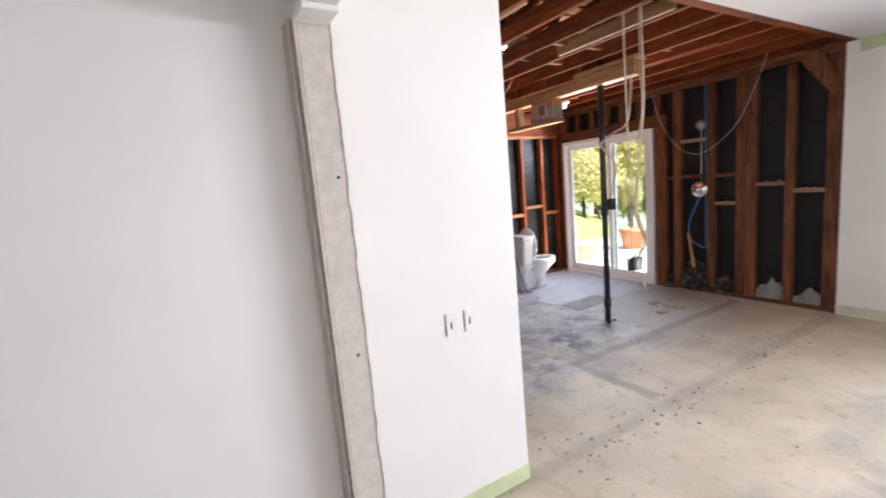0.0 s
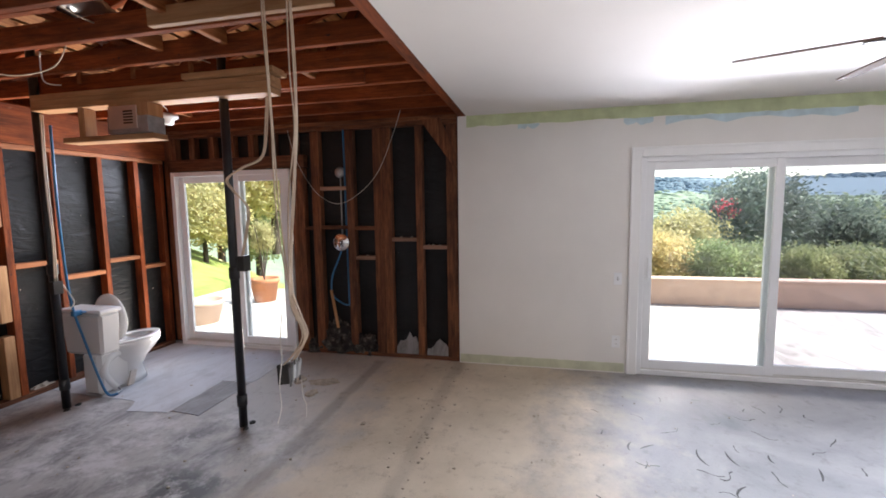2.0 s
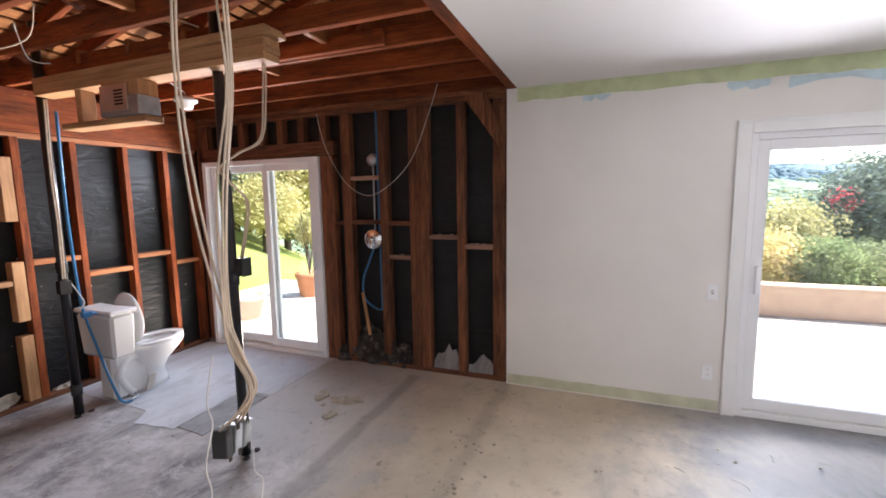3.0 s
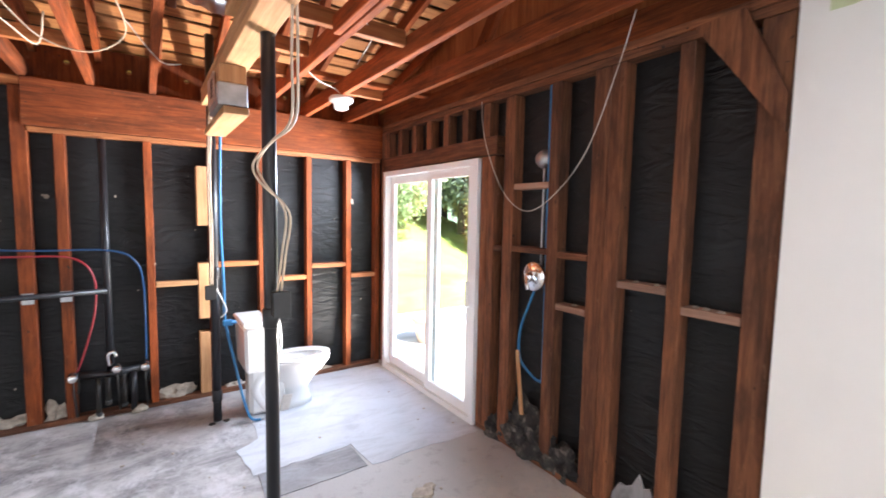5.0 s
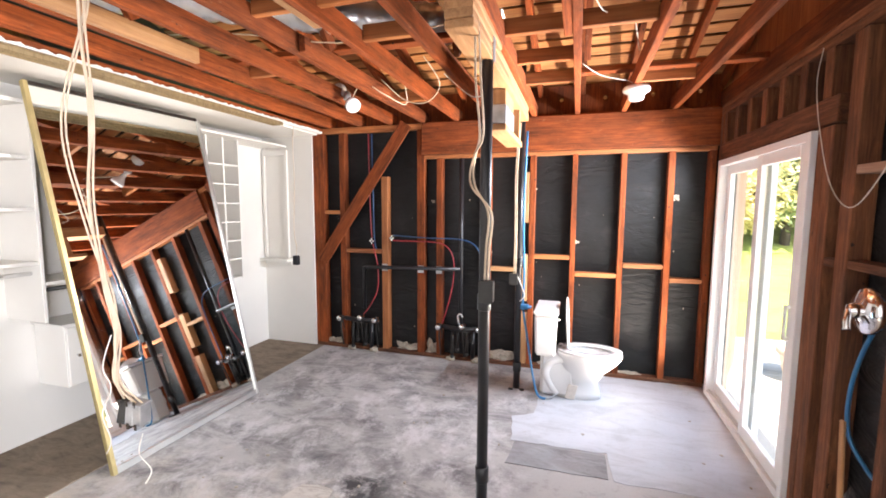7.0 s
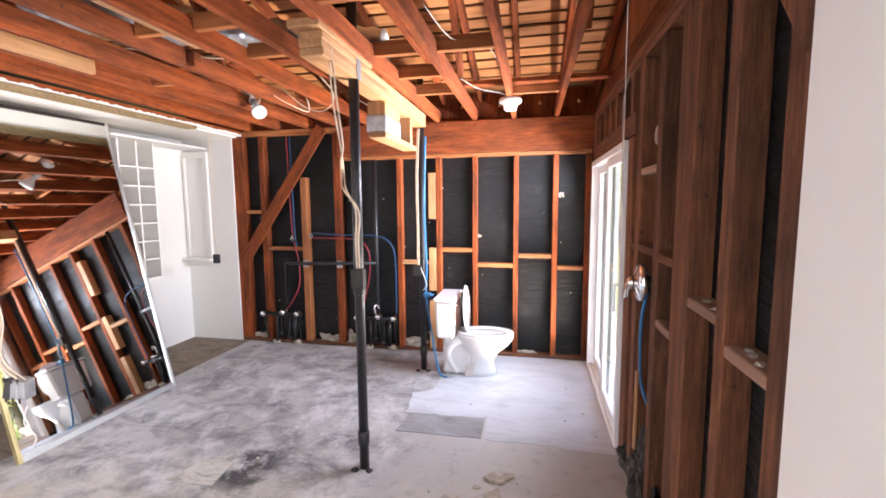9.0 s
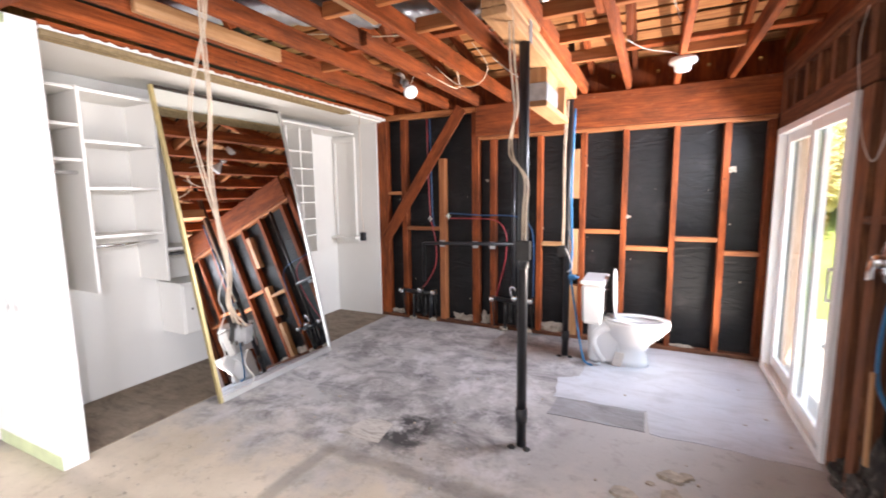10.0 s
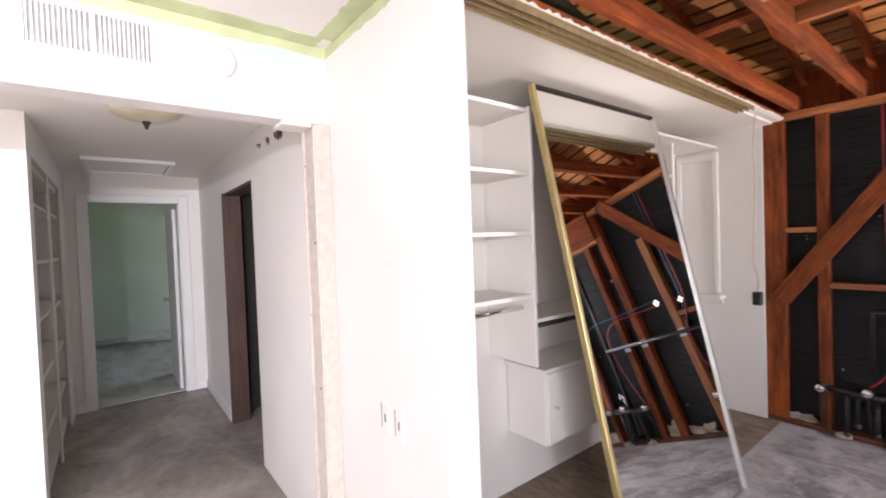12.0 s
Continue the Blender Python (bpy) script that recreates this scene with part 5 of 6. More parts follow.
lathe("hub", [(0.03, 0.02), (0.032, 0.05), (0.024, 0.066), (0.01, 0.07)], CHROME, valve, (0, 0, 0), "-X", 20)
tube("lever", [(-0.06, 0, 0.0), (-0.075, -0.015, -0.035), (-0.08, -0.03, -0.075)], 0.014, CHROME, valve, 10)
box("valve_body", 0.0, 0.08, -0.04, 0.04, -0.04, 0.04, DARK, valve, 0.01)
tagged(valve, "round chrome shower valve on the open stud wall", "shower valve")
sp = empty("shower_pipe", (5.06, 2.90, 0))
tube("pipe", [(0.02, 0.05, 1.30), (0.02, 0.05, 1.7), (0.02, 0.05, 2.0)], 0.008, GALV, sp, 8)
tube("riser", [(-0.01, -0.012, 2.5), (-0.01, -0.015, 1.6), (0.0, -0.012, 1.0), (0.0, -0.015, 0.55)], 0.009, HOSE, sp, 8)
tube("drop", [(-0.04, 0.02, 1.20), (-0.05, 0.08, 1.05), (-0.03, 0.17, 0.85), (-0.02, 0.17, 0.66), (0.0, 0.06, 0.56), (0.0, -0.015, 0.55)], 0.009, HOSE, sp, 8)
lathe("cap", [(0.055, 0.0), (0.06, 0.02), (0.045, 0.05), (0.01, 0.055)], GALV, sp, (0.03, 0.05, 2.0), "-X", 20)
tagged(sp, "shower pipes in blue and steel between studs", "pipe")
stick = member("wood_stick", (5.0, 3.00, 0.30), (5.02, 3.08, 0.72), 0.032, 0.014, FRESH, None, (1, 0, 0))
tagged(stick, "pale wood strip standing among the studs", "wood strip")

swag = empty("cable_swag", (4.9, 2.9, 2.0))
tube("cable", [(0.115, 0.62, 0.46), (0.07, 0.55, 0.28), (0.055, 0.46, 0.06), (0.02, 0.25, -0.22), (-0.02, 0.0, -0.337), (-0.075, -0.26, -0.245), (-0.12, -0.5, -0.03), (-0.155, -0.68, 0.33), (-0.17, -0.76, 0.535)], 0.0023, CORD, swag, 6)
tagged(swag, "white cable sagging across the open stud wall", "cable")

# ---- overhead beam with boxes ----
hb = empty("header_stack", (0, 0, 0))
for z, x0, x1, y0, y1 in [(2.404, 3.31, 3.435, 2.57, 4.62), (2.443, 3.312, 3.434, 2.56, 4.62), (2.482, 3.31, 3.435, 2.565, 4.62), (2.523, 3.275, 3.44, 2.52, 3.22)]:
    member("timber", ((x0 + x1) / 2, y0, z), ((x0 + x1) / 2, y1, z), x1 - x0, 0.0385, FRESH, hb)
box("strap", 3.436, 3.438, 2.98, 3.04, 2.385, 2.50, GALV, hb)
box("hanger", 3.33, 3.42, 4.14, 4.20, 2.171, 2.384, FRESH, hb, 0.003)
box("packing_block", 3.285, 3.415, 3.52, 3.86, 2.292, 2.383, FRESH, hb, 0.003)
box("metal_box", 3.275, 3.42, 3.515, 3.87, 2.172, 2.29, GALV, hb, 0.005)
box("cover_plate", 3.268, 3.2745, 3.60, 3.85, 2.20, 2.36, ALU, hb, 0.003)
for k in range(5):
    box("cover_slot", 3.2655, 3.268, 3.635, 3.715, 2.235 + k * 0.02, 2.246 + k * 0.02, DARK, hb)
member("hung_block", (3.36, 3.50, 2.15), (3.36, 4.32, 2.15), 0.125, 0.04, FRESH, hb)
tagged(hb, "stack of fresh pine timbers with a hung metal box", "beam")


# ---- cables hanging in the middle of the room ----
def cable_drop():
    e = empty("cable_bundle", (2.345, 1.90, 0))
    rnd = random.Random(12)
    for i in range(6):
        w = rnd.uniform(-0.012, 0.012)
        s = (i - 2.5) * 0.022
        if i < 2:
            d = i * 0.014
            pts = [(-0.075 + d, -0.01, 2.62), (-0.075 + d, -0.01, 2.35), (-0.145 + d, -0.07 + w, 1.95), (-0.11 + d * 1.6, -0.05, 1.62), (-0.03 + d, -0.03, 1.33), (0.01 + w, -0.06, 1.17), (0.025 + d * 0.6, -0.075, 1.06), (s * 0.8, w, 0.955)]
        else:
            d = (i - 2) * 0.007
            pts = [(-0.01 + d, -0.08, 2.62), (-0.01 + d * 1.3, -0.08 + w, 2.2), (0.0 + d, -0.08, 1.95), (-0.045 + d * 1.3, -0.07 + w, 1.67), (-0.04 + d, -0.05, 1.40), (-0.02 + d * 1.3, -0.035, 1.22), (0.015 + w + d, -0.065 + w, 1.07), (s * 0.8, w, 0.955)]
        tube("cable", pts, 0.0033, ROMEX, e, 7)
    for i, dx in enumerate((-0.036, 0.0, 0.036)):
        b = box("gang_box", -0.016, 0.016, -0.026, 0.026, -0.042, 0.042, DARK if i == 0 else GALV, e, 0.003)
        b.matrix_local = pose(dx, 0.0, 0.915, 6 * (i - 1), 8, 10)
        for z in (0.945, 0.862):
            box("tab", dx - 0.006, dx + 0.006, -0.030, -0.027, z, z + 0.022, BRONZE, e, 0.001)
    tube("ground_wire", [(0.06, -0.02, 0.85), (0.05, -0.03, 0.78), (0.09, -0.02, 0.72), (0.07, -0.03, 0.67)], 0.0022, CORD, e, 5)
    tube("ground_wire", [(-0.06, -0.02, 1.2), (-0.10, -0.03, 1.08), (-0.08, -0.02, 1.0), (-0.12, -0.03, 0.9), (-0.10, -0.02, 0.8), (-0.13, -0.02, 0.74)], 0.0022, CORD, e, 5)
    return tagged(e, "bundle of tan cables hanging with old switch boxes", "cables")


cable_drop()

# ---- lamps on the joists (unlit) ----
def lampholder(x, y, z):
    e = empty("lampholder", (x, y, z))
    lathe("base", [(0.088, 0.0), (0.096, 0.018), (0.092, 0.036), (0.058, 0.055), (0.052, 0.09), (0.038, 0.098)], PORC, e, (0, 0, 0), "-Z", 20)
    tube("cable", [(0.0, 0, 0.0), (-0.06, -0.06, 0.03), (-0.25, -0.15, 0.06), (-0.38, -0.25, 0.12)], 0.0032, CORD, e, 6)
    return tagged(e, "white porcelain lampholder under a joist", "lampholder")


lampholder(4.24, 4.30, 2.528)
wl = empty("clamp_lamp", (2.07, 4.05, 2.49))
for (ax, ay, az), (bx, by, bz) in (((-0.05, 0.05, 0.05), (0.03, -0.035, -0.035)), ((-0.12, 0.08, 0.10), (-0.235, 0.16, 0.185))):
    flood = lathe("flood_bulb", [(0.014, -0.02), (0.02, 0.0), (0.024, 0.03), (0.05, 0.07), (0.062, 0.10), (0.062, 0.118), (0.05, 0.124), (0.01, 0.126)], PORC, wl, (0, 0, 0), "Z", 20)
    aim = (Vector((bx, by, bz)) - Vector((ax, ay, az))).normalized()
    flood.matrix_local = Matrix.Translation((ax, ay, az)) @ aim.to_track_quat("Z", "Y").to_matrix().to_4x4()
lathe("socket", [(0.03, 0), (0.034, 0.01), (0.03, 0.05), (0.02, 0.07)], GALV, wl, (-0.085, 0.065, 0.05), "Z", 14)
tube("cable", [(0.0, 0.0, 0.05), (0.2, -0.2, 0.1), (0.35, -0.15, 0.02), (0.45, 0.05, -0.02), (0.5, -0.1, 0.1)], 0.004, ROMEX, wl, 6)
tagged(wl, "bare bulb lamp clamped under the joists", "lamp")
jw = empty("joist_cables", (0, 0, 0))
tube("cable", [(1.2, 2.9, 2.70), (1.9, 2.95, 2.66), (2.5, 3.1, 2.60), (3.0, 3.2, 2.66), (3.3, 3.0, 2.60)], 0.004, ROMEX, jw, 6)
tube("cable", [(2.4, 3.9, 2.62), (2.55, 4.0, 2.48), (2.75, 3.95, 2.44), (2.9, 3.8, 2.52), (2.85, 3.6, 2.65)], 0.004, ROMEX, jw, 6)
tube("cable", [(2.9, 3.9, 2.62), (3.05, 4.1, 2.5), (3.16, 4.1, 2.50)], 0.004, CORD, jw, 6)
tube("cable", [(3.85, 2.9, 2.72), (3.95, 3.2, 2.64), (4.1, 3.4, 2.70), (4.2, 3.9, 2.66)], 0.0035, CORD, jw, 6)
tagged(jw, "loose cables looped through the ceiling joists", "cables")


def flex_duct():
    e = empty("flex_duct", (0, 0, 0))
    pts = [Vector((1.15 + 2.2 * t, 2.50 + 1.3 * t + 0.05 * math.sin(5 * t), 2.835 + 0.02 * math.sin(6 * t))) for t in [i / 90 for i in range(91)]]
    bm = bmesh.new()
    rows = []
    for i, p in enumerate(pts):
        r = 0.12 + 0.006 * math.sin(i * 1.6)
        rows.append([bm.verts.new(p + Vector((0, r * math.cos(2 * math.pi * k / 16), r * math.sin(2 * math.pi * k / 16)))) for k in range(16)])
    for a, b in zip(rows, rows[1:]):
        for k in range(16):
            bm.faces.new((a[k], a[(k + 1) % 16], b[(k + 1) % 16], b[k]))
    mesh_ob("sleeve", bm, FOIL, e, True)
    return tagged(e, "silver foil flexible air duct lying over the joists", "duct")


flex_duct()


# ---- ceiling fan ----
def ceiling_fan(x, y):
    e = empty("ceiling_fan", (x, y, CEIL_Z))
    lathe("canopy", [(0.075, 0.0), (0.075, 0.03), (0.05, 0.06), (0.02, 0.07)], BRONZE, e, (0, 0, 0), "-Z", 24)
    lathe("rod", [(0.013, 0.06), (0.013, 0.17)], BRONZE, e, (0, 0, 0), "-Z", 12)
    lathe("motor", [(0.03, 0.16), (0.09, 0.18), (0.115, 0.21), (0.115, 0.26), (0.09, 0.29), (0.05, 0.31), (0.03, 0.34)], BRONZE, e, (0, 0, 0), "-Z", 28)
    for i in range(5):
        a = radians(FAN_TURN + 72 * i)
        rot = Matrix.Rotation(a, 4, "Z")
        bm = bmesh.new()
        add_box(bm, 0.10, 0.27, -0.018, 0.018, -0.262, -0.252, 0.003)
        arm = mesh_ob("blade_arm", bm, BRONZE, e)
        arm.matrix_local = rot
        bm = bmesh.new()
        out = [(0.22, -0.05), (0.50, -0.062), (0.66, -0.058), (0.70, -0.03), (0.70, 0.03), (0.66, 0.058), (0.50, 0.062), (0.22, 0.05)]
        lo = [bm.verts.new((px, py, -0.252 - py * 0.22)) for px, py in out]
        hi = [bm.verts.new((px, py, -0.245 - py * 0.22)) for px, py in out]
        bm.faces.new(hi)
        bm.faces.new(list(reversed(lo)))
        for k in range(8):
            bm.faces.new((lo[k], lo[(k + 1) % 8], hi[(k + 1) % 8], hi[k]))
        bl = mesh_ob("blade", bm, BLADEM, e)
        bl.matrix_local = rot
    return tagged(e, "dark ceiling fan with brown blades on white ceiling", "ceiling fan")


FAN_TURN = -3
ceiling_fan(2.72, -0.66)

# ---- debris on the slab ----
rnd = random.Random(5)
def slab_scrap(x, y, sx, sy, h, seed):
    """A flat, jagged piece of broken topping."""
    r = random.Random(seed)
    bm = bmesh.new()
    n = 13
    ring = [(sx * r.uniform(0.65, 1.1) * math.cos(2 * math.pi * k / n), sy * r.uniform(0.65, 1.1) * math.sin(2 * math.pi * k / n)) for k in range(n)]
    lo = [bm.verts.new((px, py, 0)) for px, py in ring]
    hi = [bm.verts.new((px * r.uniform(0.8, 0.97), py * r.uniform(0.8, 0.97), h * r.uniform(0.85, 1.05))) for px, py in ring]
    mid = bm.verts.new((0.1 * sx, 0, h * 0.95))
    for k in range(n):
        bm.faces.new((lo[k], lo[(k + 1) % n], hi[(k + 1) % n], hi[k]))
        bm.faces.new((hi[k], hi[(k + 1) % n], mid))
    bm.faces.new(list(reversed(lo)))
    ob = mesh_ob("concrete_scrap", bm, STONE)
    ob.matrix_world = pose(x, y, 0.001, 0, 0, r.uniform(-15, 15))
    return tagged(ob, "broken flat piece of concrete lying on the slab", "rubble", "rubble on the slab")


for i, (x, y, sx, sy, h) in enumerate([(4.0, 2.78, 0.085, 0.06, 0.016), (4.25, 2.79, 0.08, 0.18, 0.016), (4.24, 3.02, 0.085, 0.06, 0.02), (4.31, 3.07, 0.045, 0.03, 0.014), (3.6, 2.12, 0.03, 0.02, 0.008), (4.13, 2.93, 0.03, 0.02, 0.008)]):
    slab_scrap(x, y, sx, sy, h, 70 + i)
bm = bmesh.new()
for i in range(240):
    if i < 130:
        x, y = rnd.uniform(1.3, 4.9), rnd.gauss(1.62, 0.12)
    else:
        x, y = rnd.uniform(1.3, 4.9), rnd.uniform(-0.6, 5.0)
    s = rnd.uniform(0.003, 0.011)
    bmesh.ops.create_icosphere(bm, subdivisions=1, radius=s, matrix=Matrix.Translation((x, y, s * 0.4)) @ Matrix.Diagonal((rnd.uniform(0.7, 1.8), rnd.uniform(0.7, 1.6), 0.6, 1)))
tagged(mesh_ob("grit", bm, STONE), "grit and crumbs of mortar strewn on the slab", "grit", kind="stuff")
bm = bmesh.new()
for i in range(34):
    x, y = rnd.uniform(2.6, 4.7), rnd.uniform(-1.3, 0.5)
    a, n = rnd.uniform(0, 6.28), rnd.randint(3, 7)
    pts = []
    for k in range(n):
        pts.append((x, y))
        a += rnd.uniform(-0.7, 0.7)
        x += 0.03 * math.cos(a)
        y += 0.03 * math.sin(a)
    for (ax, ay), (bx, by) in zip(pts, pts[1:]):
        dx, dy = by - ay, ax - bx
        k = rnd.uniform(0.06, 0.16)
        vs = [bm.verts.new((ax + dx * k, ay + dy * k, 0.0015)), bm.verts.new((ax - dx * k, ay - dy * k, 0.0015)), bm.verts.new((bx - dx * k, by - dy * k, 0.0015)), bm.verts.new((bx + dx * k, by + dy * k, 0.0015))]
        f = bm.faces.new(vs)
        if f.normal.z < 0:
            f.normal_flip()
for row in range(5):
    for k in range(9):
        if rnd.random() < 0.3:
            continue
        x, y = 3.68 - row * 0.36 + rnd.uniform(-0.06, 0.06), 0.25 - k * 0.21 + rnd.uniform(-0.05, 0.05)
        a, bend, n = rnd.uniform(2.0, 3.0), rnd.uniform(-0.25, 0.45), rnd.randint(5, 9)
        rim = []
        for q in range(n):
            half = 0.0055 * math.sin(math.pi * (q + 0.4) / n) + 0.0012
            nx, ny = -math.sin(a), math.cos(a)
            rim.append((bm.verts.new((x + nx * half, y + ny * half, 0.0018)), bm.verts.new((x - nx * half, y - ny * half, 0.0018))))
            x += 0.024 * math.cos(a)
            y += 0.024 * math.sin(a)
            a += bend * (1.0 if q < n - 3 else 2.6)
        for (p0, p1), (q0, q1) in zip(rim, rim[1:]):
            f = bm.faces.new((p0, p1, q1, q0))
            f.normal_update()
            if f.normal.z < 0:
                f.normal_flip()
tagged(mesh_ob("tar_streak", bm, DARK), "dark adhesive streaks left on the slab", "streaks", kind="stuff")

# specks and splats of plaster stuck to the building paper
SPLATS = [(4.73, 1.75, 0.03), (3.86, 1.31, 0.022), (2.36, 1.71, 0.022)]
bm = bmesh.new()
for i in range(24):
    x, z, s = rnd.uniform(1.1, 4.9), rnd.uniform(0.3, 2.1), rnd.uniform(0.003, 0.008)
    bmesh.ops.create_icosphere(bm, subdivisions=1, radius=s, matrix=Matrix.Translation((x, YP - 0.001, z)) @ Matrix.Diagonal((rnd.uniform(0.6, 1.4), 0.3, rnd.uniform(0.8, 2.2), 1)))
for x, z, s in SPLATS:
    for k in range(9):
        a, q = rnd.uniform(0, 6.28), rnd.uniform(0, s)
        bmesh.ops.create_icosphere(bm, subdivisions=2, radius=rnd.uniform(0.25, 0.6) * s, matrix=Matrix.Translation((x + q * math.cos(a), YP - 0.001, z + q * math.sin(a))) @ Matrix.Diagonal((1, 0.12, rnd.uniform(0.6, 1.4), 1)))
tagged(mesh_ob("plaster_specks", bm, STONE), "white plaster specks stuck on black building paper", "specks", kind="stuff")


# ---- outdoors ----
def land_rise(x, y):
    """The valley floor climbs slowly, then the far ridges stand up."""
    return 0.02 * max(0, x - 46) + 0.045 * max(0, x - 620) + 9 * math.sin(y * 0.006 + x * 0.002) * max(0, min(1, (x - 620) / 300))


def ground_z(x, y):
    h = -0.10
    if x > 8.9:
        h -= 0.34 * min(x - 8.9, 40) ** 0.98
    north = max(0, y - 7.6) - max(0, x - 14) * 0.3
    if north > 0 and x > 2:
        h += min(0.34 * north, 5) * max(0, min(1, (x - 2) / 4))
    h += land_rise(x, y)
    return h + 0.05 * noise.noise(Vector((x * 0.3, y * 0.3, 0))) * (x > 9.5 or y > 8)


def ground_sheet():
    """One sheet: level terrace by the house, falling to the east, rising lawn to the north."""
    bm = bmesh.new()
    xs = [-60, -20, -8, 0, 3, 5.1, 6, 7, 8, 8.9, 10, 11, 12, 13, 14, 16, 18, 22, 28, 40, 60, 100, 180, 320, 620, 900, 1200, 2500]
    ys = [-2500, -1200, -500, -200, -100, -60, -35, -22, -15, -10, -6, -3, 0, 2, 4, 5, 5.5, 6.5, 7.5, 9, 11, 13, 16, 20, 26, 35, 50, 80, 150, 400, 1200, 2500]

    grid = [[bm.verts.new((x, y, ground_z(x, y))) for y in ys] for x in xs]
    for i in range(len(xs) - 1):
        for j in range(len(ys) - 1):
            bm.faces.new((grid[i][j], grid[i + 1][j], grid[i + 1][j + 1], grid[i][j + 1]))
    ob = mesh_ob("ground", bm, GRASS, None, True)
    ob.data.materials.append(HAZE_HILL)
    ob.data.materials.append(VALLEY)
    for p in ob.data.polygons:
        # land past 1000 m takes the blue that stands in for haze
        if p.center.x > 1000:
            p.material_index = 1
        elif p.center.x > 40:
            p.material_index = 2
    return structure(ob, "sloping dry grass ground falling to far wooded hills")


ground_sheet()
structure(box("pavement", 5.13, 8.7, -9.0, 7.3, -0.16, -0.06, PATIO), "pale sunlit concrete patio")
para = structure(group_box("wall_parapet", [(8.42, 8.62, -9.0, 3.0, -0.06, 0.34), (8.39, 8.65, -9.0, 3.0, 0.34, 0.385)], STUCCO, None, 0.01), "low pinkish stucco parapet wall along the patio")
# eave out of view, added so that no direct sun enters the doors
structure(group_box("roof_eave", [(5.14, 5.95, -4.6, 6.2, 2.56, 2.62), (5.92, 5.97, -4.6, 6.2, 2.50, 2.66)], DECK), "unseen brown wooden eave added to keep sun off the patio doors")
structure(group_box("wall_east_outer", [(5.152, 5.2, -4.6, -2.5, 0, 2.55), (5.152, 5.2, 0.02, 3.4, 0, 2.55), (5.152, 5.2, 5.15, 5.5, 0, 2.55)], STUCCO), "outer stucco of the east wall")


def leaf_mesh(name, mat, size, count, seed, spread=(1, 1, 1), hollow=0.35):
    """A crown: many small bent leaf cards in uneven clumps, with gaps."""
    r = random.Random(seed)
    bm = bmesh.new()
    clumps = []
    for _ in range(max(8, count // 42)):
        u = Vector((r.gauss(0, 1), r.gauss(0, 1), r.gauss(0, 1))).normalized() * r.uniform(hollow, 1.0)
        clumps.append((Vector((u.x * spread[0], u.y * spread[1], u.z * spread[2])), r.uniform(0.14, 0.30)))
    for _ in range(count):
        c, cr = r.choice(clumps)
        p = c + Vector((r.gauss(0, 1), r.gauss(0, 1), r.gauss(0, 0.8))) * cr * max(spread) * 0.75
        a = Vector((r.gauss(0, 1), r.gauss(0, 1), r.gauss(0, 1))).normalized()
        b = a.orthogonal().normalized()
        s = size * r.uniform(0.6, 1.4)
        n = a.cross(b)
        v = [bm.verts.new(p - b * s), bm.verts.new(p + a * s * 0.45 + n * s * 0.15), bm.verts.new(p + b * s), bm.verts.new(p - a * s * 0.45 + n * s * 0.15)]
        bm.faces.new(v)
    me = bpy.data.meshes.new(name)
    bm.to_mesh(me)
    bm.free()
    me.materials.append(mat)
    return me


CROWNS = {
    "dark": [leaf_mesh("crown", LEAF_DARK, 0.052, 7600, 3, (1.0, 1.0, 0.9)), leaf_mesh("crown", LEAF_DARK, 0.052, 7600, 4, (1.0, 0.9, 1.1))],
    "green": [leaf_mesh("crown", LEAF, 0.052, 7600, 5, (1.0, 1.0, 0.8)), leaf_mesh("crown", LEAF, 0.055, 7200, 6, (1.1, 0.9, 0.8))],
    "yellow": [leaf_mesh("crown", LEAF_YEL, 0.052, 7200, 7, (1.0, 1.0, 0.8)), leaf_mesh("crown", LEAF_YEL, 0.052, 7200, 8, (1.1, 0.9, 0.7))],
}


def tree(x, y, base, top, radius, kind, seed, label, trunk=True):
    r = random.Random(seed)
    e = empty("tree" if trunk else "shrub", (x, y, base))
    mid = top - base - radius * 0.75
    bm = bmesh.new()
    paths = [[(Vector((0, 0, -0.3)), 0.09 * radius), (Vector((0.03, 0.02, mid * 0.5)), 0.07 * radius), (Vector((0, 0, mid)), 0.05 * radius), (Vector((0.05, 0, mid + radius * 0.5)), 0.015 * radius)]]
    for k in range(5):
        a = 2 * math.pi * k / 5 + r.uniform(-0.4, 0.4)
        z0 = mid * r.uniform(0.45, 0.8)
        paths.append([(Vector((0, 0, z0)), 0.035 * radius), (Vector((math.cos(a) * radius * 0.4, math.sin(a) * radius * 0.4, z0 + radius * 0.3)), 0.022 * radius), (Vector((math.cos(a) * radius * 0.75, math.sin(a) * radius * 0.75, mid + radius * r.uniform(-0.1, 0.4))), 0.008 * radius)])
    for path in paths:
        rows = [[bm.verts.new(p + Vector((rr * math.cos(2 * math.pi * k / 7), rr * math.sin(2 * math.pi * k / 7), 0))) for k in range(7)] for p, rr in path]
        for p, q in zip(rows, rows[1:]):
            for k in range(7):
                bm.faces.new((p[k], p[(k + 1) % 7], q[(k + 1) % 7], q[k]))
    mesh_ob("trunk", bm, BARK, e, True)
    for i, me in enumerate(CROWNS[kind]):
        c = new("crown", me)
        c.parent = e
        c.matrix_local = pose(r.uniform(-0.2, 0.2) * radius, r.uniform(-0.2, 0.2) * radius, mid + i * 0.25 * radius, 0, 0, r.uniform(0, 360)) @ Matrix.Diagonal((radius, radius, radius * r.uniform(0.85, 1.15), 1))
        c["kind"] = "stuff"
    return tagged(e, label, "tree" if trunk else "shrub")


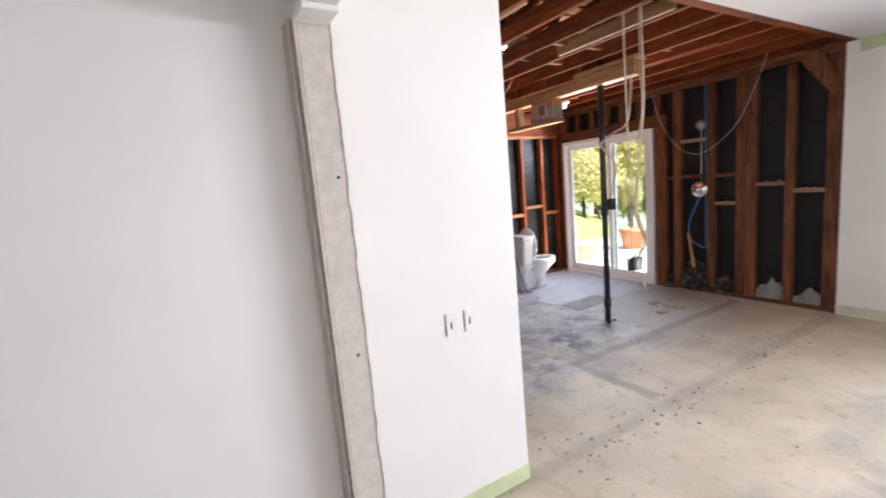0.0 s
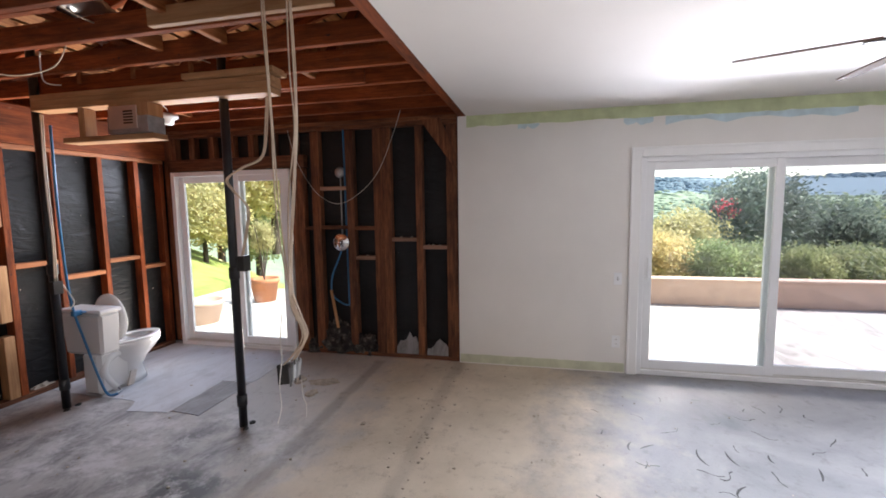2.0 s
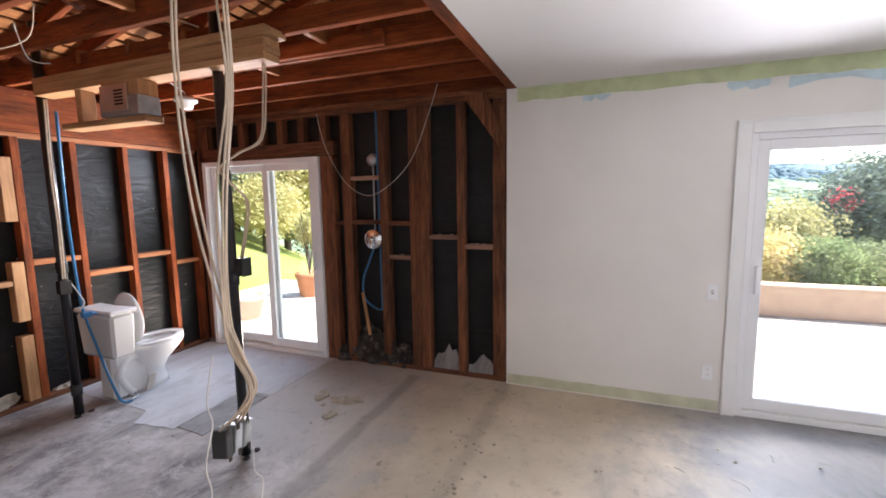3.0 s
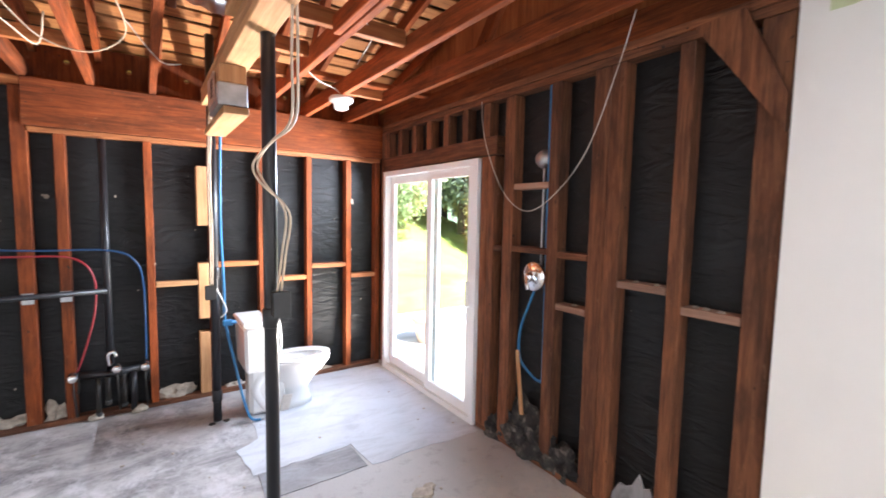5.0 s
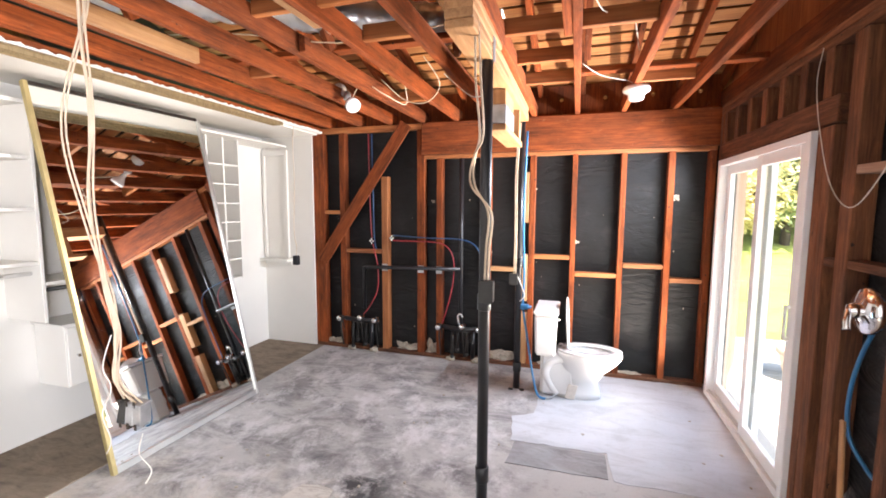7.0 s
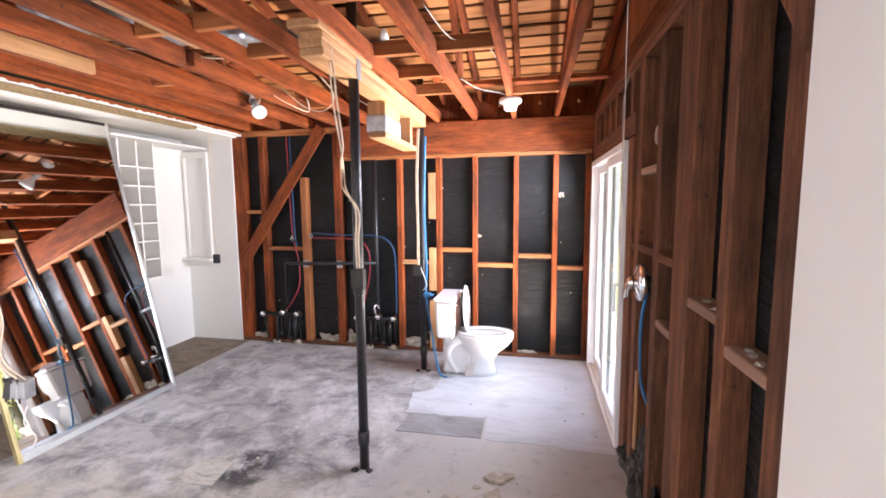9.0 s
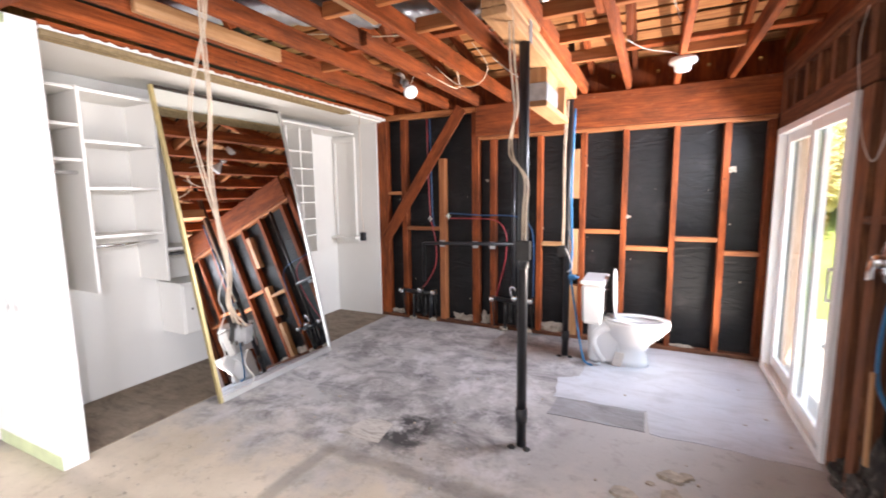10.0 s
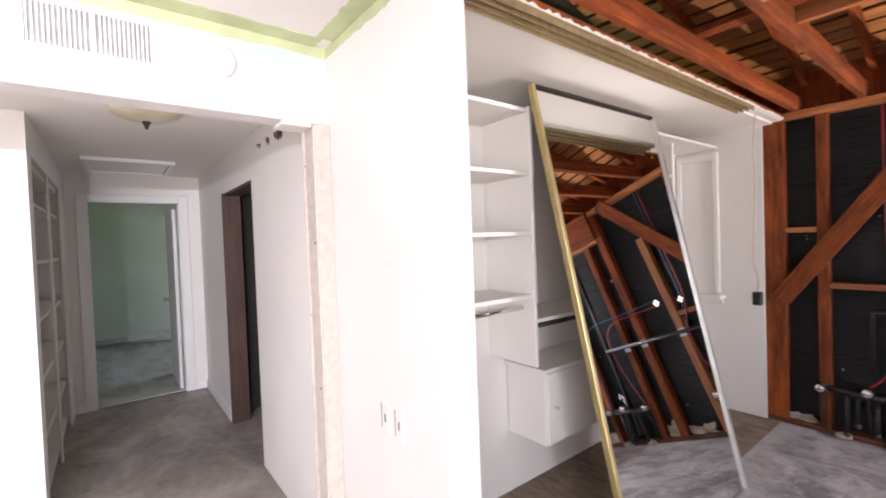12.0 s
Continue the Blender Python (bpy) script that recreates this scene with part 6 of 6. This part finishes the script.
def gz(x):
    return -0.1 - (0.34 * min(x - 8.9, 40) ** 0.98 if x > 8.9 else 0)


# row of shrubs and trees past the parapet
for i, (x, y, top, rad, kind) in enumerate([
    (9.7, 1.6, 0.75, 0.6, "green"), (9.9, 0.5, 0.55, 0.6, "green"), (9.8, -0.5, 0.6, 0.6, "green"), (10.0, -1.4, 0.95, 0.62, "yellow"), (9.8, -2.3, 0.75, 0.55, "green"), (10.1, -3.0, 0.62, 0.6, "green"),
    (9.9, -3.9, 0.6, 0.55, "green"), (10.1, -4.8, 0.66, 0.6, "green"), (9.9, -5.8, 0.62, 0.55, "green"), (10.2, -6.8, 0.7, 0.6, "green"), (10.1, -8.0, 0.95, 0.8, "dark")]):
    tree(x, y, gz(x), top, rad, kind, 100 + i, "leafy green shrub growing past the low patio wall", False)
for i, (x, y, top, rad, kind) in enumerate([
    (13.2, -4.5, 1.95, 1.15, "dark"), (12.6, -2.6, 1.2, 0.85, "yellow"), (13.0, -0.8, 0.6, 0.9, "green"), (13.8, -6.8, 1.2, 1.1, "dark"), (14.5, 0.9, 0.1, 1.1, "green"), (15.2, -9.2, 1.2, 1.4, "green"),
    (17.5, -3.0, 0.3, 1.5, "green"), (18.5, -11.5, 1.1, 1.7, "dark"), (20, -6.8, 0.4, 1.7, "green"), (21, -0.4, -0.6, 1.7, "dark"), (25, 3.5, -1.2, 2.2, "green"), (27, -10.5, 0.2, 2.2, "dark"), (30, -17, 0.4, 2.6, "green"), (31, -4, -1.2, 2.6, "green"), (37, -13, -0.6, 3.0, "green"), (39, 2, -1.8, 3.2, "dark"), (45, -22, 0.0, 3.8, "green")]):
    tree(x, y, gz(x), top, rad, kind, 200 + i, "broad leafy garden tree on the slope below")
for i, (x, y, rad, kind) in enumerate([(6.7, 10.2, 1.0, "yellow"), (7.7, 10.7, 1.1, "green"), (8.5, 11.4, 1.1, "yellow"), (7.0, 12.2, 1.5, "green"), (8.3, 13.4, 1.6, "yellow"), (6.0, 11.4, 1.3, "green")]):
    tree(x, y, ground_z(x, y), ground_z(x, y) + rad * 1.9, rad, kind, 500 + i, "bright leafy shrub on the lawn bank", False)
# planting on the north bank, seen through the bath door
for i, (x, y, base, top, rad, kind) in enumerate([
    (11.4, 12.2, 1.3, 4.6, 1.7, "dark"), (13.5, 12.0, 0.8, 3.8, 1.5, "yellow"), (15.2, 10.6, 0.2, 4.2, 1.8, "yellow"), (17, 13.5, 0.6, 5.2, 2.2, "yellow"), (9.4, 14.5, 2.2, 6.0, 2.2, "green"),
    (12.5, 17, 3.0, 7.0, 2.6, "green"), (8.0, 18.0, 3.6, 7.4, 2.6, "green"), (17.0, 18.0, 2.0, 6.6, 2.8, "yellow"), (5.6, 16.0, 2.8, 6.6, 2.2, "green")]):
    tree(x, y, base, top, rad, kind, 300 + i, "leafy garden tree on the grass bank")
for i, (x, y, rad, kind) in enumerate([
    (12.0, 10.9, 1.0, "yellow"), (13.6, 14.2, 1.5, "yellow"), (15.4, 15.6, 1.7, "yellow"), (15.8, 19.5, 2.2, "yellow"), (19.0, 18.6, 2.3, "yellow"), (19.5, 14.5, 2.0, "green"), (20.5, 23.5, 2.8, "green"), (14.0, 21.5, 2.4, "green"), (23.5, 20.0, 2.8, "yellow"), (10.6, 16.6, 1.8, "green"), (24.0, 27.0, 3.2, "yellow"), (17.5, 26.5, 3.0, "green")]):
    z = ground_z(x, y)
    tree(x, y, z, z + rad * 2.1, rad, kind, 400 + i, "tall sunlit yellow-green shrub on the grass bank", False)
flow = new("flowers", leaf_mesh("flowers", FLOWER, 0.035, 90, 9, (0.3, 0.5, 0.35)))
flow.location = (12.5, -3.6, 1.5)
tagged(flow, "pink flowers high in a garden tree", "flowers", kind="stuff")

# woods on the slope below and the far ridges
def woods(name, x0, x1, slope0, slope1, zf, count, s0, s1, seed, mat, label):
    """Soft crowns over the land from x0 to x1, larger towards the distance, joined into one mesh."""
    r = random.Random(seed)
    bm = bmesh.new()
    bmesh.ops.create_icosphere(bm, subdivisions=1, radius=1.0)
    ball = [v.co.copy() for v in bm.verts]
    tris = [[v.index for v in f.verts] for f in bm.faces]
    bm.free()
    verts, faces = [], []
    for _ in range(count):
        x = x0 * (x1 / x0) ** r.random()
        y = x * r.uniform(slope0, slope1)
        s = x * r.uniform(s0, s1)
        k = len(verts)
        at, flat, off = Vector((x, y, zf(x, y))), r.uniform(0.4, 0.6), Vector((r.uniform(0, 50), r.uniform(0, 50), 0))
        for v in ball:
            q = v * (s * (1 + 0.5 * noise.noise(v * 2.1 + off)))
            verts.append((at.x + q.x, at.y + q.y, at.z + q.z * flat))
        faces += [[k + i for i in f] for f in tris]
    me = bpy.data.meshes.new(name)
    me.from_pydata(verts, [], faces)
    me.materials.append(mat)
    me.polygons.foreach_set("use_smooth", [True] * len(faces))
    return tagged(new(name, me), label, "woods", kind="stuff")


def crown_base(x, y):
    return -12.9 + land_rise(x, y)


woods("valley_woods", 46, 1000, -1.5, 0.6, crown_base, 8000, 0.005, 0.013, 41, VALLEY, "green tree crowns covering the valley")
woods("ridge_woods", 980, 2700, -1.5, 0.6, crown_base, 6000, 0.004, 0.009, 42, HAZE_HILL, "distant wooded ridges with blue haze put into their colour")

# flowerpots on the patio by the bath door
def flowerpot(x, y, r, h, planted, label):
    e = empty("flowerpot", (x, y, -0.06))
    lathe("pot", [(0.7 * r, 0), (0.93 * r, 0.8 * h), (r, 0.82 * h), (r, h), (0.9 * r, h), (0.87 * r, 0.88 * h), (0.02, 0.87 * h)], TERRA if planted else STUCCO, e, (0, 0, 0), "Z", 28)
    if planted:
        twigs = random.Random(3)
        for k in range(9):
            a, s = twigs.uniform(0, 6.28), twigs.uniform(0.1, 0.3)
            tube("twig", [(0, 0, 0.85 * h), (s * 0.3 * math.cos(a), s * 0.3 * math.sin(a), h + 0.35), (s * math.cos(a), s * math.sin(a), h + twigs.uniform(0.6, 1.15))], 0.008, BARK, e, 5)
        pl = new("leaves", CROWNS["yellow"][0])
        pl.parent = e
        pl.matrix_local = pose(0, 0, h + 0.75) @ Matrix.Diagonal((0.22, 0.22, 0.35, 1))
        pl["kind"] = "stuff"
    return tagged(e, label, "flowerpot")


flowerpot(7.6, 5.75, 0.26, 0.42, True, "terracotta flowerpot with a thin twiggy plant outdoors")
flowerpot(6.1, 5.75, 0.30, 0.34, False, "wide pale stucco planter bowl on the patio")
